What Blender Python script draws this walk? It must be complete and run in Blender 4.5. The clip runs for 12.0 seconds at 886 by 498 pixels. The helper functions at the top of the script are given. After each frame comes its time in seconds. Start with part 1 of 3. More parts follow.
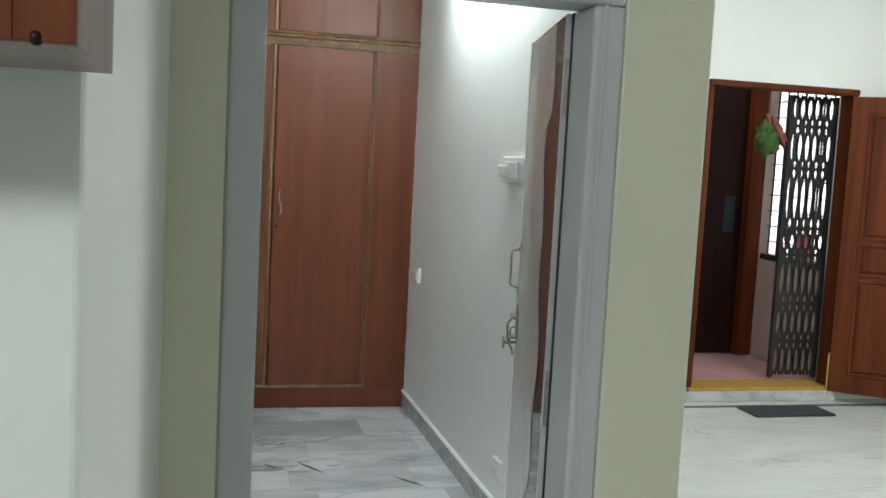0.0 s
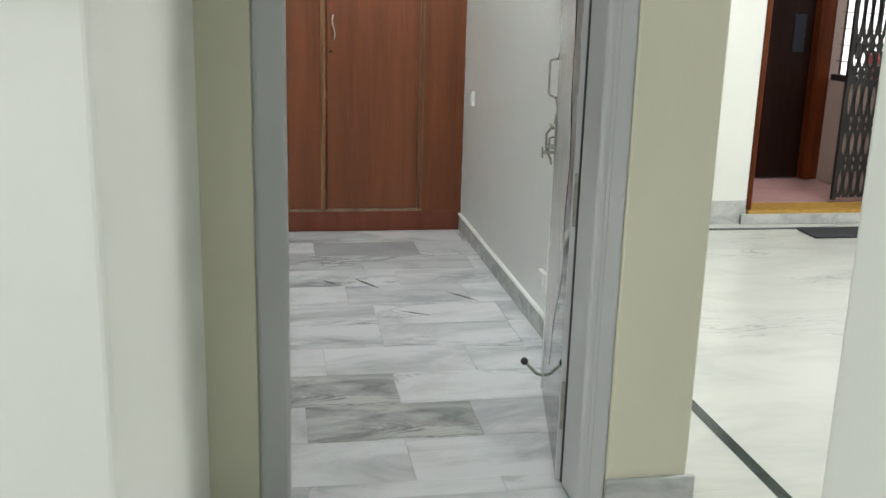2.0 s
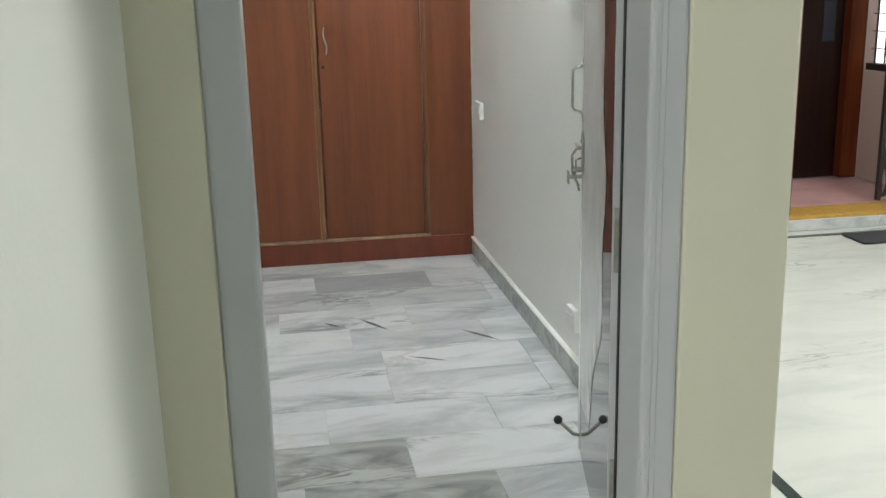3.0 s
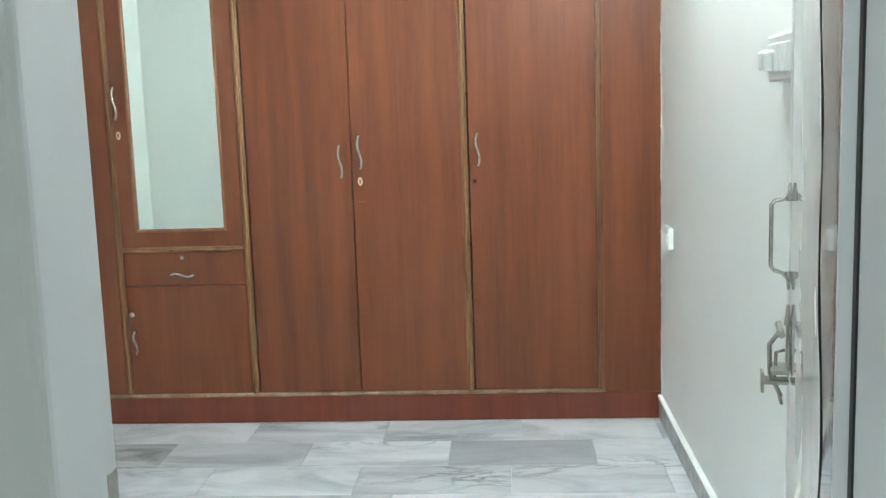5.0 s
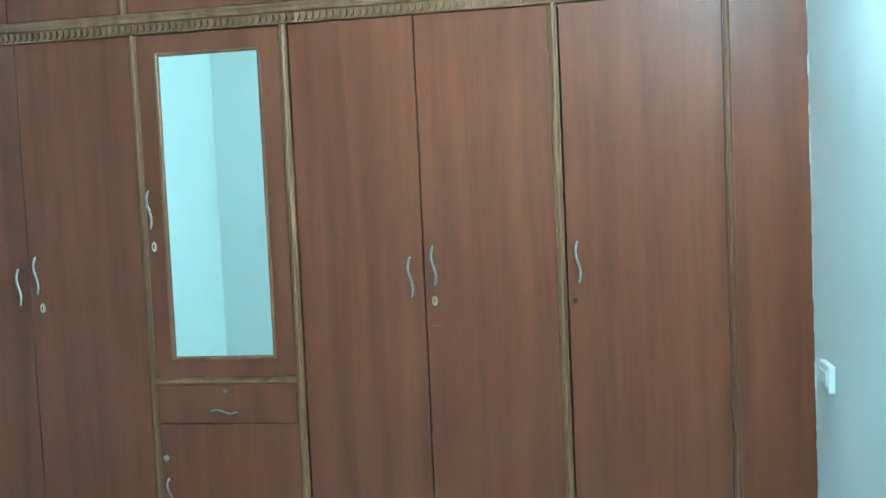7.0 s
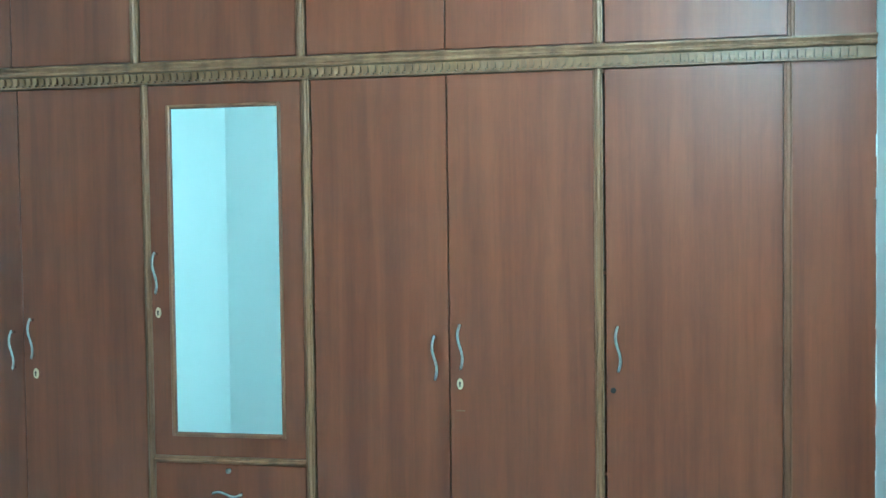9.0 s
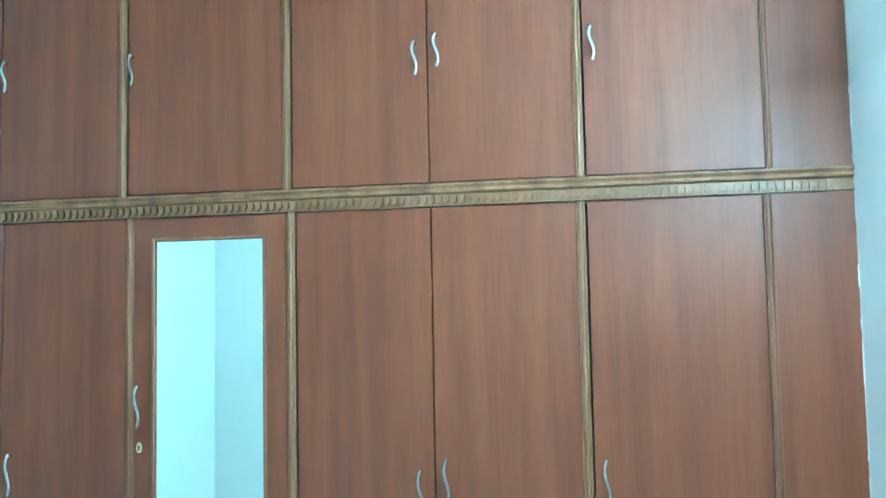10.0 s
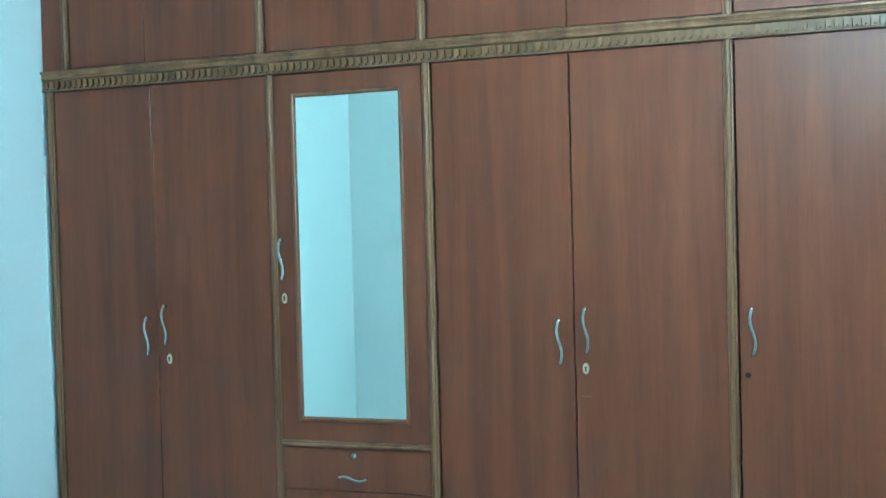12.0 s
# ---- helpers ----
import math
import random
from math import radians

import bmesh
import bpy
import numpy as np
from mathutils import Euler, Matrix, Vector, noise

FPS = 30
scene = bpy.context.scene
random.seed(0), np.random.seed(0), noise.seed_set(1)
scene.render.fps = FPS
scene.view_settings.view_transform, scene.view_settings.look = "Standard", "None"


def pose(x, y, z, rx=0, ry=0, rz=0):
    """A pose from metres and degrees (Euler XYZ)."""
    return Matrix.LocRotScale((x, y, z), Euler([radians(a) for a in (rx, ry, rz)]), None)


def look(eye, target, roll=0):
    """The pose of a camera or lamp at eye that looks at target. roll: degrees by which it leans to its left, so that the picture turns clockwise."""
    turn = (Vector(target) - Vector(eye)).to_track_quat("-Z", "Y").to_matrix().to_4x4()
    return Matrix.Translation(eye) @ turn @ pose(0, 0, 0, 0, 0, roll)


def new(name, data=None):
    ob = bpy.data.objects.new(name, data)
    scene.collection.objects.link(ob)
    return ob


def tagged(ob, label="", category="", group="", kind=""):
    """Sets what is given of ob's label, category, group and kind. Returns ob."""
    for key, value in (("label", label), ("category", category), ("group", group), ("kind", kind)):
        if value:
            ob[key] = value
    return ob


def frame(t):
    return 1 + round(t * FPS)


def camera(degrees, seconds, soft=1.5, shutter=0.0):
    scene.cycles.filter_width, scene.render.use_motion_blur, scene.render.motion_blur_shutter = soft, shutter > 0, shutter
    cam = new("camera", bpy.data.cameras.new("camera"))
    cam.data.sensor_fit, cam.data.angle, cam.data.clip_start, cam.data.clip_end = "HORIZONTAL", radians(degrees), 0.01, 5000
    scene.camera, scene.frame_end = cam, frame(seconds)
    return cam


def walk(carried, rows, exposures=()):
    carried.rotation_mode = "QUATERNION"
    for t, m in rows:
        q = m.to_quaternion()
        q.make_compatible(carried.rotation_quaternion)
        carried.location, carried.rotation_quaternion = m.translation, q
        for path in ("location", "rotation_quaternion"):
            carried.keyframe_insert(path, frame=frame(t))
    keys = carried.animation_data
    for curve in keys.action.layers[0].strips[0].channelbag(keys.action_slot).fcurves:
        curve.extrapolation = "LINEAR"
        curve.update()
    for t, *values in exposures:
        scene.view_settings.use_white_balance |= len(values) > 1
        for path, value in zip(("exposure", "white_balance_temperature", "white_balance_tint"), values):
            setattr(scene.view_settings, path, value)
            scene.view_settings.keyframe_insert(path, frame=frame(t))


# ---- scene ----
cam = camera(48.2, 12.0)
PATH = [
    (0, (0.104, 0.469, 1.5), (0.591, 2.4, 1.31), 3.0),
    (0.5, (0.066, 0.302, 1.482), (0.563, 2.232, 1.308), 2.2),
    (1, (0.058, 0.221, 1.432), (0.605, 2.084, 0.955), 1.7),
    (1.5, (0.15, 0.279, 1.423), (0.593, 2.169, 0.94), 0.5),
    (2, (0.214, 0.365, 1.416), (0.55, 2.269, 0.906), 1.6),
    (2.5, (0.259, 0.635, 1.404), (0.594, 2.547, 0.924), 2.2),
    (3, (0.306, 0.876, 1.404), (0.616, 2.788, 0.905), -1.4),
    (3.2, (0.393, 0.971, 1.385), (0.604, 2.918, 0.977), -2.3),
    (4.8, (0.718, 1.821, 1.38), (0.604, 3.781, 1.004), -2.5),
    (5, (0.686, 1.904, 1.37), (0.553, 3.878, 1.084), -1.9),
    (5.5, (0.722, 2.123, 1.432), (0.521, 4.075, 1.046), -2.7),
    (6, (0.701, 2.348, 1.402), (0.512, 4.314, 1.087), -2.6),
    (6.5, (0.658, 2.491, 1.41), (0.417, 4.452, 1.1), -2.4),
    (7, (0.685, 2.691, 1.449), (0.345, 4.658, 1.33), -2.6),
    (7.2, (0.672, 2.751, 1.458), (0.277, 4.711, 1.409), -0.5),
    (8.8, (0.565, 2.956, 1.606), (0.231, 4.925, 1.506), -0.3),
    (9, (0.568, 2.951, 1.613), (0.218, 4.919, 1.542), -0.7),
    (9.5, (0.609, 2.983, 1.59), (0.289, 4.957, 1.562), -0.7),
    (10, (0.593, 2.962, 1.67), (0.261, 4.928, 1.828), -1.1),
    (10.5, (0.543, 2.93, 1.761), (-0.043, 4.831, 1.962), -1.0),
    (10.7, (0.513, 2.891, 1.766), (-0.18, 4.748, 2.036), -0.4),
    (11, (0.471, 2.872, 1.715), (-0.345, 4.666, 2.055), 0.2),
    (11.3, (0.428, 2.85, 1.64), (-0.414, 4.642, 1.926), 1.1),
    (11.5, (0.431, 2.868, 1.61), (-0.381, 4.685, 1.808), 0.7),
    (12, (0.558, 2.992, 1.518), (-0.033, 4.903, 1.475), -1.5),
]
EXPOSURES = [
    (0.0, -0.06, 6300, 6), (0.7, 0.09, 6400, 7), (1.0, 0.26, 6600, 11), (2.4, 0.28, 6600, 11), (3.2, 0.36, 6600, 10), (4.8, 0.92, 6300, 6),
    (5.2, 1.0, 5800, 1), (5.6, 1.02, 5350, -6), (6.2, 1.02, 5250, -9), (6.6, 0.99, 4900, -15), (7.2, 0.94, 4250, -26), (9.0, 0.94, 4150, -26),
    (9.4, 1.31, 4130, -25), (10.4, 1.29, 4080, -26), (10.8, 1.0, 4350, -18), (11.1, 0.66, 5000, -10), (11.6, 0.64, 5000, -10),
    (12.0, 0.74, 4180, -24)]
walk(cam, [(t, look(eye, target, roll)) for t, eye, target, roll in PATH], EXPOSURES)

# ---- world and lights ----
world = bpy.data.worlds.new("World")
scene.world = world
world.use_nodes = True
wn = world.node_tree
sky = wn.nodes.new("ShaderNodeTexSky")
sky.sky_type, sky.sun_disc, sky.sun_elevation, sky.sun_rotation = "NISHITA", False, radians(45), radians(250)
wn.links.new(sky.outputs[0], wn.nodes["Background"].inputs[0])
wn.nodes["Background"].inputs[1].default_value = 0.1


def area(name, loc, target, sx, sy, power, colour):
    data = bpy.data.lights.new(name, "AREA")
    data.shape, data.size, data.size_y, data.energy, data.color = "RECTANGLE", sx, sy, power, colour
    ob = new(name, data)
    ob.matrix_world = look(loc, target)
    return ob


def sun(elev, rot, strength):
    data = bpy.data.lights.new("sun", "SUN")
    data.energy, data.angle, data.color = strength, radians(0.5), (1, 0.95, 0.88)
    ob = new("sun", data)
    ob.rotation_euler = (radians(90 - elev), 0, radians(rot))


sun(45, 110, 2.0)
# living room tube, plus added fills, all behind or above the walker's view
area("living_tube", (3.7, 3.3, 3.0), (3.3, 4.2, 0.1), 1.2, 0.3, 98, (1.0, 1.0, 0.97))
# unseen fill lamps, added to brighten the dining area and the landing
area("dining_fill", (-1.7, -1.2, 2.7), (0.9, 1.2, 1.0), 1.2, 0.2, 66, (0.97, 1.0, 0.98))
area("landing_fill", (3.6, 6.8, 2.5), (3.6, 6.8, 0), 0.3, 0.3, 6, (1, 0.9, 0.85))


# ---- materials ----
def material(name):
    m = bpy.data.materials.new(name)
    m.use_nodes = True
    nt = m.node_tree
    return m, nt, nt.nodes["Principled BSDF"]


def coords(nt, scale, per_object=True):
    tc = nt.nodes.new("ShaderNodeTexCoord")
    mp = nt.nodes.new("ShaderNodeMapping")
    mp.inputs["Scale"].default_value = scale
    if per_object:
        oi = nt.nodes.new("ShaderNodeObjectInfo")
        mul = nt.nodes.new("ShaderNodeMath")
        mul.operation = "MULTIPLY"
        mul.inputs[1].default_value = 37.0
        nt.links.new(oi.outputs["Random"], mul.inputs[0])
        comb = nt.nodes.new("ShaderNodeCombineXYZ")
        for i in range(3):
            nt.links.new(mul.outputs[0], comb.inputs[i])
        nt.links.new(comb.outputs[0], mp.inputs["Location"])
    nt.links.new(tc.outputs["Object"], mp.inputs["Vector"])
    return mp.outputs[0]


def noise_tex(nt, vec, scale, detail=4, rough=0.55, distort=0.0):
    n = nt.nodes.new("ShaderNodeTexNoise")
    n.inputs["Scale"].default_value, n.inputs["Detail"].default_value = scale, detail
    n.inputs["Roughness"].default_value, n.inputs["Distortion"].default_value = rough, distort
    nt.links.new(vec, n.inputs["Vector"])
    return n.outputs["Fac"]


def ramp(nt, fac, stops):
    r = nt.nodes.new("ShaderNodeValToRGB")
    while len(r.color_ramp.elements) < len(stops):
        r.color_ramp.elements.new(0.5)
    for e, (p, c) in zip(r.color_ramp.elements, stops):
        e.position, e.color = p, (*c, 1)
    nt.links.new(fac, r.inputs[0])
    return r.outputs[0]


def mix(nt, fac, a, b, mode="MIX"):
    m = nt.nodes.new("ShaderNodeMix")
    m.data_type, m.blend_type = "RGBA", mode
    for sock, v in ((m.inputs[0], fac), (m.inputs[6], a), (m.inputs[7], b)):
        if isinstance(v, (int, float)):
            sock.default_value = v
        elif isinstance(v, tuple):
            sock.default_value = (*v, 1)
        else:
            nt.links.new(v, sock)
    return m.outputs[2]


def bump(nt, bsdf, height, strength, dist):
    b = nt.nodes.new("ShaderNodeBump")
    b.inputs["Strength"].default_value, b.inputs["Distance"].default_value = strength, dist
    nt.links.new(height, b.inputs["Height"])
    nt.links.new(b.outputs[0], bsdf.inputs["Normal"])


def paint(name, colour, rough=0.55, mottling=0.05, relief=0.25):
    m, nt, b = material(name)
    v = coords(nt, (1, 1, 1), False)
    big = noise_tex(nt, v, 1.3, 5)
    fine = noise_tex(nt, v, 60, 3)
    dark = tuple(c * (1 - mottling) for c in colour)
    c = ramp(nt, big, [(0.35, dark), (0.65, colour)])
    nt.links.new(c, b.inputs["Base Color"])
    b.inputs["Roughness"].default_value = rough
    bump(nt, b, fine, relief, 0.002)
    return m


def laminate(name, dark, mid, light, rough=0.33, spec=0.5):
    m, nt, b = material(name)
    broad = noise_tex(nt, coords(nt, (1, 1, 0.05)), 15, 3, 0.55, 0.35)
    fine = noise_tex(nt, coords(nt, (1, 1, 0.03)), 95, 4, 0.65)
    flame = noise_tex(nt, coords(nt, (1, 1, 0.22)), 26, 3, 0.6, 0.8)
    c1 = ramp(nt, broad, [(0.3, dark), (0.5, mid), (0.72, light)])
    c2 = ramp(nt, fine, [(0.35, (0.74, 0.72, 0.70)), (0.6, (1, 1, 1))])
    c3 = ramp(nt, flame, [(0.36, (0.86, 0.85, 0.84)), (0.62, (1, 1, 1))])
    c = mix(nt, 0.34, c1, c2, "MULTIPLY")
    c = mix(nt, 0.7, c, c3, "MULTIPLY")
    nt.links.new(c, b.inputs["Base Color"])
    r = nt.nodes.new("ShaderNodeMapRange")
    r.inputs[3].default_value, r.inputs[4].default_value = rough - 0.05, rough + 0.1
    nt.links.new(fine, r.inputs[0])
    nt.links.new(r.outputs[0], b.inputs["Roughness"])
    b.inputs["Specular IOR Level"].default_value = spec
    bump(nt, b, fine, 0.08, 0.001)
    return m


def marble(name, base, grey, vein, amount, scale=1.0, rough=0.16, random_tone=0.0):
    m, nt, b = material(name)
    v = coords(nt, (0.45 * scale, 1.2 * scale, 1 * scale), random_tone > 0)
    cloud = noise_tex(nt, v, 3.2, 6, 0.62, 0.8)
    v2 = coords(nt, (0.6 * scale, 2.2 * scale, 1), random_tone > 0)
    line = noise_tex(nt, v2, 2.6, 5, 0.6, 1.3)
    c = ramp(nt, cloud, [(0.36, grey), (0.56, base)])
    veins = ramp(nt, line, [(0.5 - amount, (0, 0, 0)), (0.5, (1, 1, 1)), (0.5 + amount, (0, 0, 0))])
    patch = ramp(nt, noise_tex(nt, v, 1.9, 3), [(0.5, (0, 0, 0)), (0.68, (1, 1, 1))])
    mask = mix(nt, 1.0, veins, patch, "MULTIPLY")
    sep = nt.nodes.new("ShaderNodeRGBToBW")
    nt.links.new(mask, sep.inputs[0])
    c = mix(nt, sep.outputs[0], c, vein)
    if random_tone:
        oi = nt.nodes.new("ShaderNodeObjectInfo")
        tone = ramp(nt, oi.outputs["Random"], [(0.0, (1 - random_tone,) * 3), (0.5, (0.93, 0.94, 0.95)), (1.0, (1, 1, 1))])
        c = mix(nt, 1.0, c, tone, "MULTIPLY")
    nt.links.new(c, b.inputs["Base Color"])
    b.inputs["Roughness"].default_value = rough
    return m


def plain(name, colour, rough=0.5, metal=0.0, scuff=0.15, scale=25):
    m, nt, b = material(name)
    v = coords(nt, (1, 1, 1))
    n = noise_tex(nt, v, scale, 4)
    c = ramp(nt, n, [(0.3, tuple(x * (1 - scuff) for x in colour)), (0.7, colour)])
    nt.links.new(c, b.inputs["Base Color"])
    b.inputs["Roughness"].default_value, b.inputs["Metallic"].default_value = rough, metal
    bump(nt, b, n, 0.1, 0.001)
    return m


M = {
    "bed_paint": paint("bedroom wall paint", (0.87, 0.885, 0.87), 0.5, 0.03, 0.3),
    "cream": paint("cream wall paint", (0.65, 0.635, 0.51), 0.5, 0.05, 0.3),
    "hall_white": paint("hall white paint", (0.78, 0.80, 0.76), 0.5, 0.04),
    "ceiling": paint("ceiling white", (0.82, 0.83, 0.82), 0.7, 0.03),
    "wood": laminate("mahogany laminate", (0.116, 0.0305, 0.0102), (0.153, 0.0415, 0.0142), (0.184, 0.054, 0.0195), 0.40, 0.47),
    "plinth": laminate("plinth laminate", (0.12, 0.024, 0.011), (0.15, 0.031, 0.014), (0.17, 0.038, 0.018), 0.35),
    "gold": laminate("polished teak beading", (0.135, 0.066, 0.030), (0.225, 0.112, 0.051), (0.295, 0.160, 0.078), 0.42),
    "gold_plain": plain("carved teak", (0.275, 0.145, 0.062), 0.42, 0, 0.45, 14),
    "gold_worn": laminate("worn pale teak beading", (0.19, 0.12, 0.065), (0.30, 0.21, 0.135), (0.40, 0.31, 0.22), 0.5),
    "bead_brown": laminate("brown beading", (0.13, 0.055, 0.025), (0.20, 0.085, 0.04), (0.26, 0.12, 0.055), 0.4),
    "entry_wood": laminate("entrance door teak", (0.075, 0.017, 0.005), (0.118, 0.028, 0.008), (0.15, 0.04, 0.012), 0.45, 0.15),
    "dark_wood": laminate("dark polished wood", (0.012, 0.005, 0.004), (0.02, 0.008, 0.006), (0.03, 0.012, 0.009), 0.35, 0.2),
    "slab": marble("bedroom marble slab", (0.67, 0.69, 0.715), (0.42, 0.44, 0.465), (0.24, 0.26, 0.27), 0.045, 0.8, 0.2, 0.26),
    "slab_dark": marble("mottled grey marble slab", (0.46, 0.48, 0.48), (0.22, 0.24, 0.24), (0.14, 0.15, 0.14), 0.06, 1.5, 0.22),
    "slab_mid": marble("even grey marble slab", (0.38, 0.40, 0.42), (0.33, 0.35, 0.37), (0.3, 0.32, 0.33), 0.05, 1.5, 0.22),
    "grout": plain("slab joint", (0.58, 0.59, 0.59), 0.8),
    "hall_marble": marble("white marble floor", (0.55, 0.575, 0.54), (0.48, 0.505, 0.475), (0.30, 0.32, 0.30), 0.022, 0.9, 0.27),
    "strip": plain("dark green marble strip", (0.035, 0.055, 0.05), 0.2, 0, 0.4, 15),
    "strip_vein": plain("dark marble vein", (0.20, 0.21, 0.205), 0.22, 0, 0.5, 30),
    "skirt": marble("grey marble skirting", (0.52, 0.54, 0.53), (0.36, 0.38, 0.38), (0.3, 0.32, 0.32), 0.04, 3.0, 0.22),
    "grey_paint": paint("grey enamel paint", (0.50, 0.51, 0.53), 0.35, 0.07, 0.15),
    "grey_plate": paint("grey kick laminate", (0.33, 0.33, 0.35), 0.3, 0.15, 0.2),
    "steel": plain("brushed steel", (0.58, 0.56, 0.53), 0.24, 1.0, 0.25, 60),
    "dull_steel": plain("dull steel", (0.42, 0.41, 0.38), 0.42, 1.0, 0.3, 40),
    "brass": plain("brass lock plate", (0.75, 0.66, 0.45), 0.3, 1.0, 0.2, 60),
    "hole": plain("keyhole", (0.01, 0.01, 0.01), 0.7),
    # rubber parts, and the painted shade in the bedroom door's hinge gap
    "black": plain("black rubber", (0.015, 0.015, 0.016), 0.5),
    "iron": plain("black iron", (0.02, 0.018, 0.018), 0.45),
    "white_plastic": plain("white plastic", (0.82, 0.83, 0.82), 0.3, 0, 0.05),
    "upvc": plain("white window frame", (0.75, 0.79, 0.86), 0.35, 0, 0.06),
    "sill": plain("yellow painted sill", (0.50, 0.30, 0.06), 0.5, 0, 0.3),
    "pink": marble("pink landing stone", (0.55, 0.34, 0.33), (0.45, 0.27, 0.26), (0.35, 0.2, 0.2), 0.03, 2.0, 0.35),
    "parapet": paint("parapet plaster", (0.50, 0.42, 0.38), 0.7, 0.1),
    "mat": plain("doormat pile", (0.045, 0.05, 0.055), 0.95, 0, 0.5, 120),
    "green": plain("green cloth", (0.05, 0.12, 0.015), 0.8, 0, 0.5, 30),
    "red_cloth": plain("red cloth", (0.26, 0.07, 0.06), 0.8, 0, 0.4, 30),
    "cab_side": laminate("greyish cabinet side", (0.20, 0.15, 0.14), (0.26, 0.20, 0.185), (0.30, 0.235, 0.22), 0.4),
    "ochre": paint("ochre wall outside", (0.16, 0.11, 0.04), 0.8, 0.1),
    "blue_grey": plain("dark blue plate", (0.010, 0.016, 0.03), 0.4),
    "pink_bucket": plain("faded red plastic", (0.6, 0.12, 0.12), 0.5),
    "pot": paint("white and blue packet", (0.6, 0.66, 0.7), 0.4, 0.3),
}
M["mirror"], nt_, b_ = material("silvered mirror")
b_.inputs["Base Color"].default_value, b_.inputs["Metallic"].default_value, b_.inputs["Roughness"].default_value = (0.85, 0.925, 0.88, 1), 1, 0.015
M["glass"], nt_, b_ = material("cabinet glass")
b_.inputs["Base Color"].default_value, b_.inputs["Roughness"].default_value, b_.inputs["Transmission Weight"].default_value = (0.9, 0.95, 0.95, 1), 0.03, 1.0
M["glow"], nt_, b_ = material("daylight beyond the landing")
b_.inputs["Base Color"].default_value = (0.9, 0.9, 0.9, 1)
b_.inputs["Emission Color"].default_value, b_.inputs["Emission Strength"].default_value = (1, 0.97, 0.98, 1), 1.6
M["gloss_grey"] = paint("glossy grey enamel", (0.06, 0.06, 0.066), 0.03, 0.06, 0.02)
M["gloss_grey"].node_tree.nodes["Principled BSDF"].inputs["IOR"].default_value = 2.1
# wrinkled protective film
M["film"], nt_, b_ = material("wrinkled protective film")
v_ = coords(nt_, (1, 1, 0.5), False)
w_ = noise_tex(nt_, v_, 7, 3, 0.5, 1.0)
c_ = ramp(nt_, w_, [(0.3, (0.60, 0.60, 0.61)), (0.7, (0.70, 0.70, 0.70))])
nt_.links.new(c_, b_.inputs["Base Color"])
b_.inputs["Roughness"].default_value = 0.02
b_.inputs["IOR"].default_value = 2.2
bump(nt_, b_, w_, 0.02, 0.001)


# ---- building helpers ----
def box(x0, x1, y0, y1, z0, z1, bevel=0.0, seg=1, bm=None):
    b = bmesh.new()
    bmesh.ops.create_cube(b, size=1)
    bmesh.ops.scale(b, vec=(x1 - x0, y1 - y0, z1 - z0), verts=b.verts)
    bmesh.ops.translate(b, vec=((x0 + x1) / 2, (y0 + y1) / 2, (z0 + z1) / 2), verts=b.verts)
    if bevel:
        bmesh.ops.bevel(b, geom=list(b.edges), offset=bevel, segments=seg, affect="EDGES", profile=0.5)
    if bm is None:
        return b
    return merge(bm, b)


def merge(bm, *others):
    for o in others:
        me = bpy.data.meshes.new("tmp")
        o.to_mesh(me)
        bm.from_mesh(me)
        bpy.data.meshes.remove(me)
        o.free()
    return bm


def cyl(p0, p1, r0, r1=None, seg=12):
    p0, p1 = Vector(p0), Vector(p1)
    d = p1 - p0
    b = bmesh.new()
    m = Matrix.Translation((p0 + p1) / 2) @ d.to_track_quat("Z", "Y").to_matrix().to_4x4()
    bmesh.ops.create_cone(b, cap_ends=True, segments=seg, radius1=r0, radius2=r0 if r1 is None else r1, depth=d.length, matrix=m)
    return b


def ball(p, r, seg=10):
    b = bmesh.new()
    bmesh.ops.create_uvsphere(b, u_segments=seg, v_segments=seg // 2 + 2, radius=r, matrix=Matrix.Translation(p))
    return b


def sweep(points, a, c, side=Vector((1, 0, 0)), seg=8):
    """A rod with an elliptic section, a along side and c across it."""
    b = bmesh.new()
    pts = [Vector(p) for p in points]
    rings = []
    for i, p in enumerate(pts):
        t = (pts[min(i + 1, len(pts) - 1)] - pts[max(i - 1, 0)]).normalized()
        s = (side - t * side.dot(t)).normalized()
        u = t.cross(s)
        rings.append([b.verts.new(p + s * a * math.cos(2 * math.pi * k / seg) + u * c * math.sin(2 * math.pi * k / seg)) for k in range(seg)])
    for r0, r1 in zip(rings, rings[1:]):
        for k in range(seg):
            b.faces.new((r0[k], r0[(k + 1) % seg], r1[(k + 1) % seg], r1[k]))
    b.faces.new(rings[0][::-1])
    b.faces.new(rings[-1])
    return b


def origin(parent):
    m = Matrix.Identity(4)
    while parent is not None:
        m = parent.matrix_basis @ m
        parent = parent.parent
    return m


def part(name, bm, mat, parent=None, label="", smooth=False, local=False):
    """Links bm, in world metres (or its parent's, if local), as one mesh under parent."""
    if parent is not None and not local:
        bmesh.ops.transform(bm, matrix=origin(parent).inverted(), verts=bm.verts)
    bmesh.ops.recalc_face_normals(bm, faces=bm.faces)
    me = bpy.data.meshes.new(name)
    bm.to_mesh(me)
    bm.free()
    if smooth:
        for p in me.polygons:
            p.use_smooth = True
    me.materials.append(mat)
    ob = new(name, me)
    ob.parent = parent
    if label:
        ob["label"] = label
    return ob


def thing(name, loc, label, category, group="", rz=0.0):
    ob = new(name)
    ob.empty_display_size = 0.1
    ob.matrix_basis = pose(*loc, 0, 0, rz)
    return tagged(ob, label, category, group)


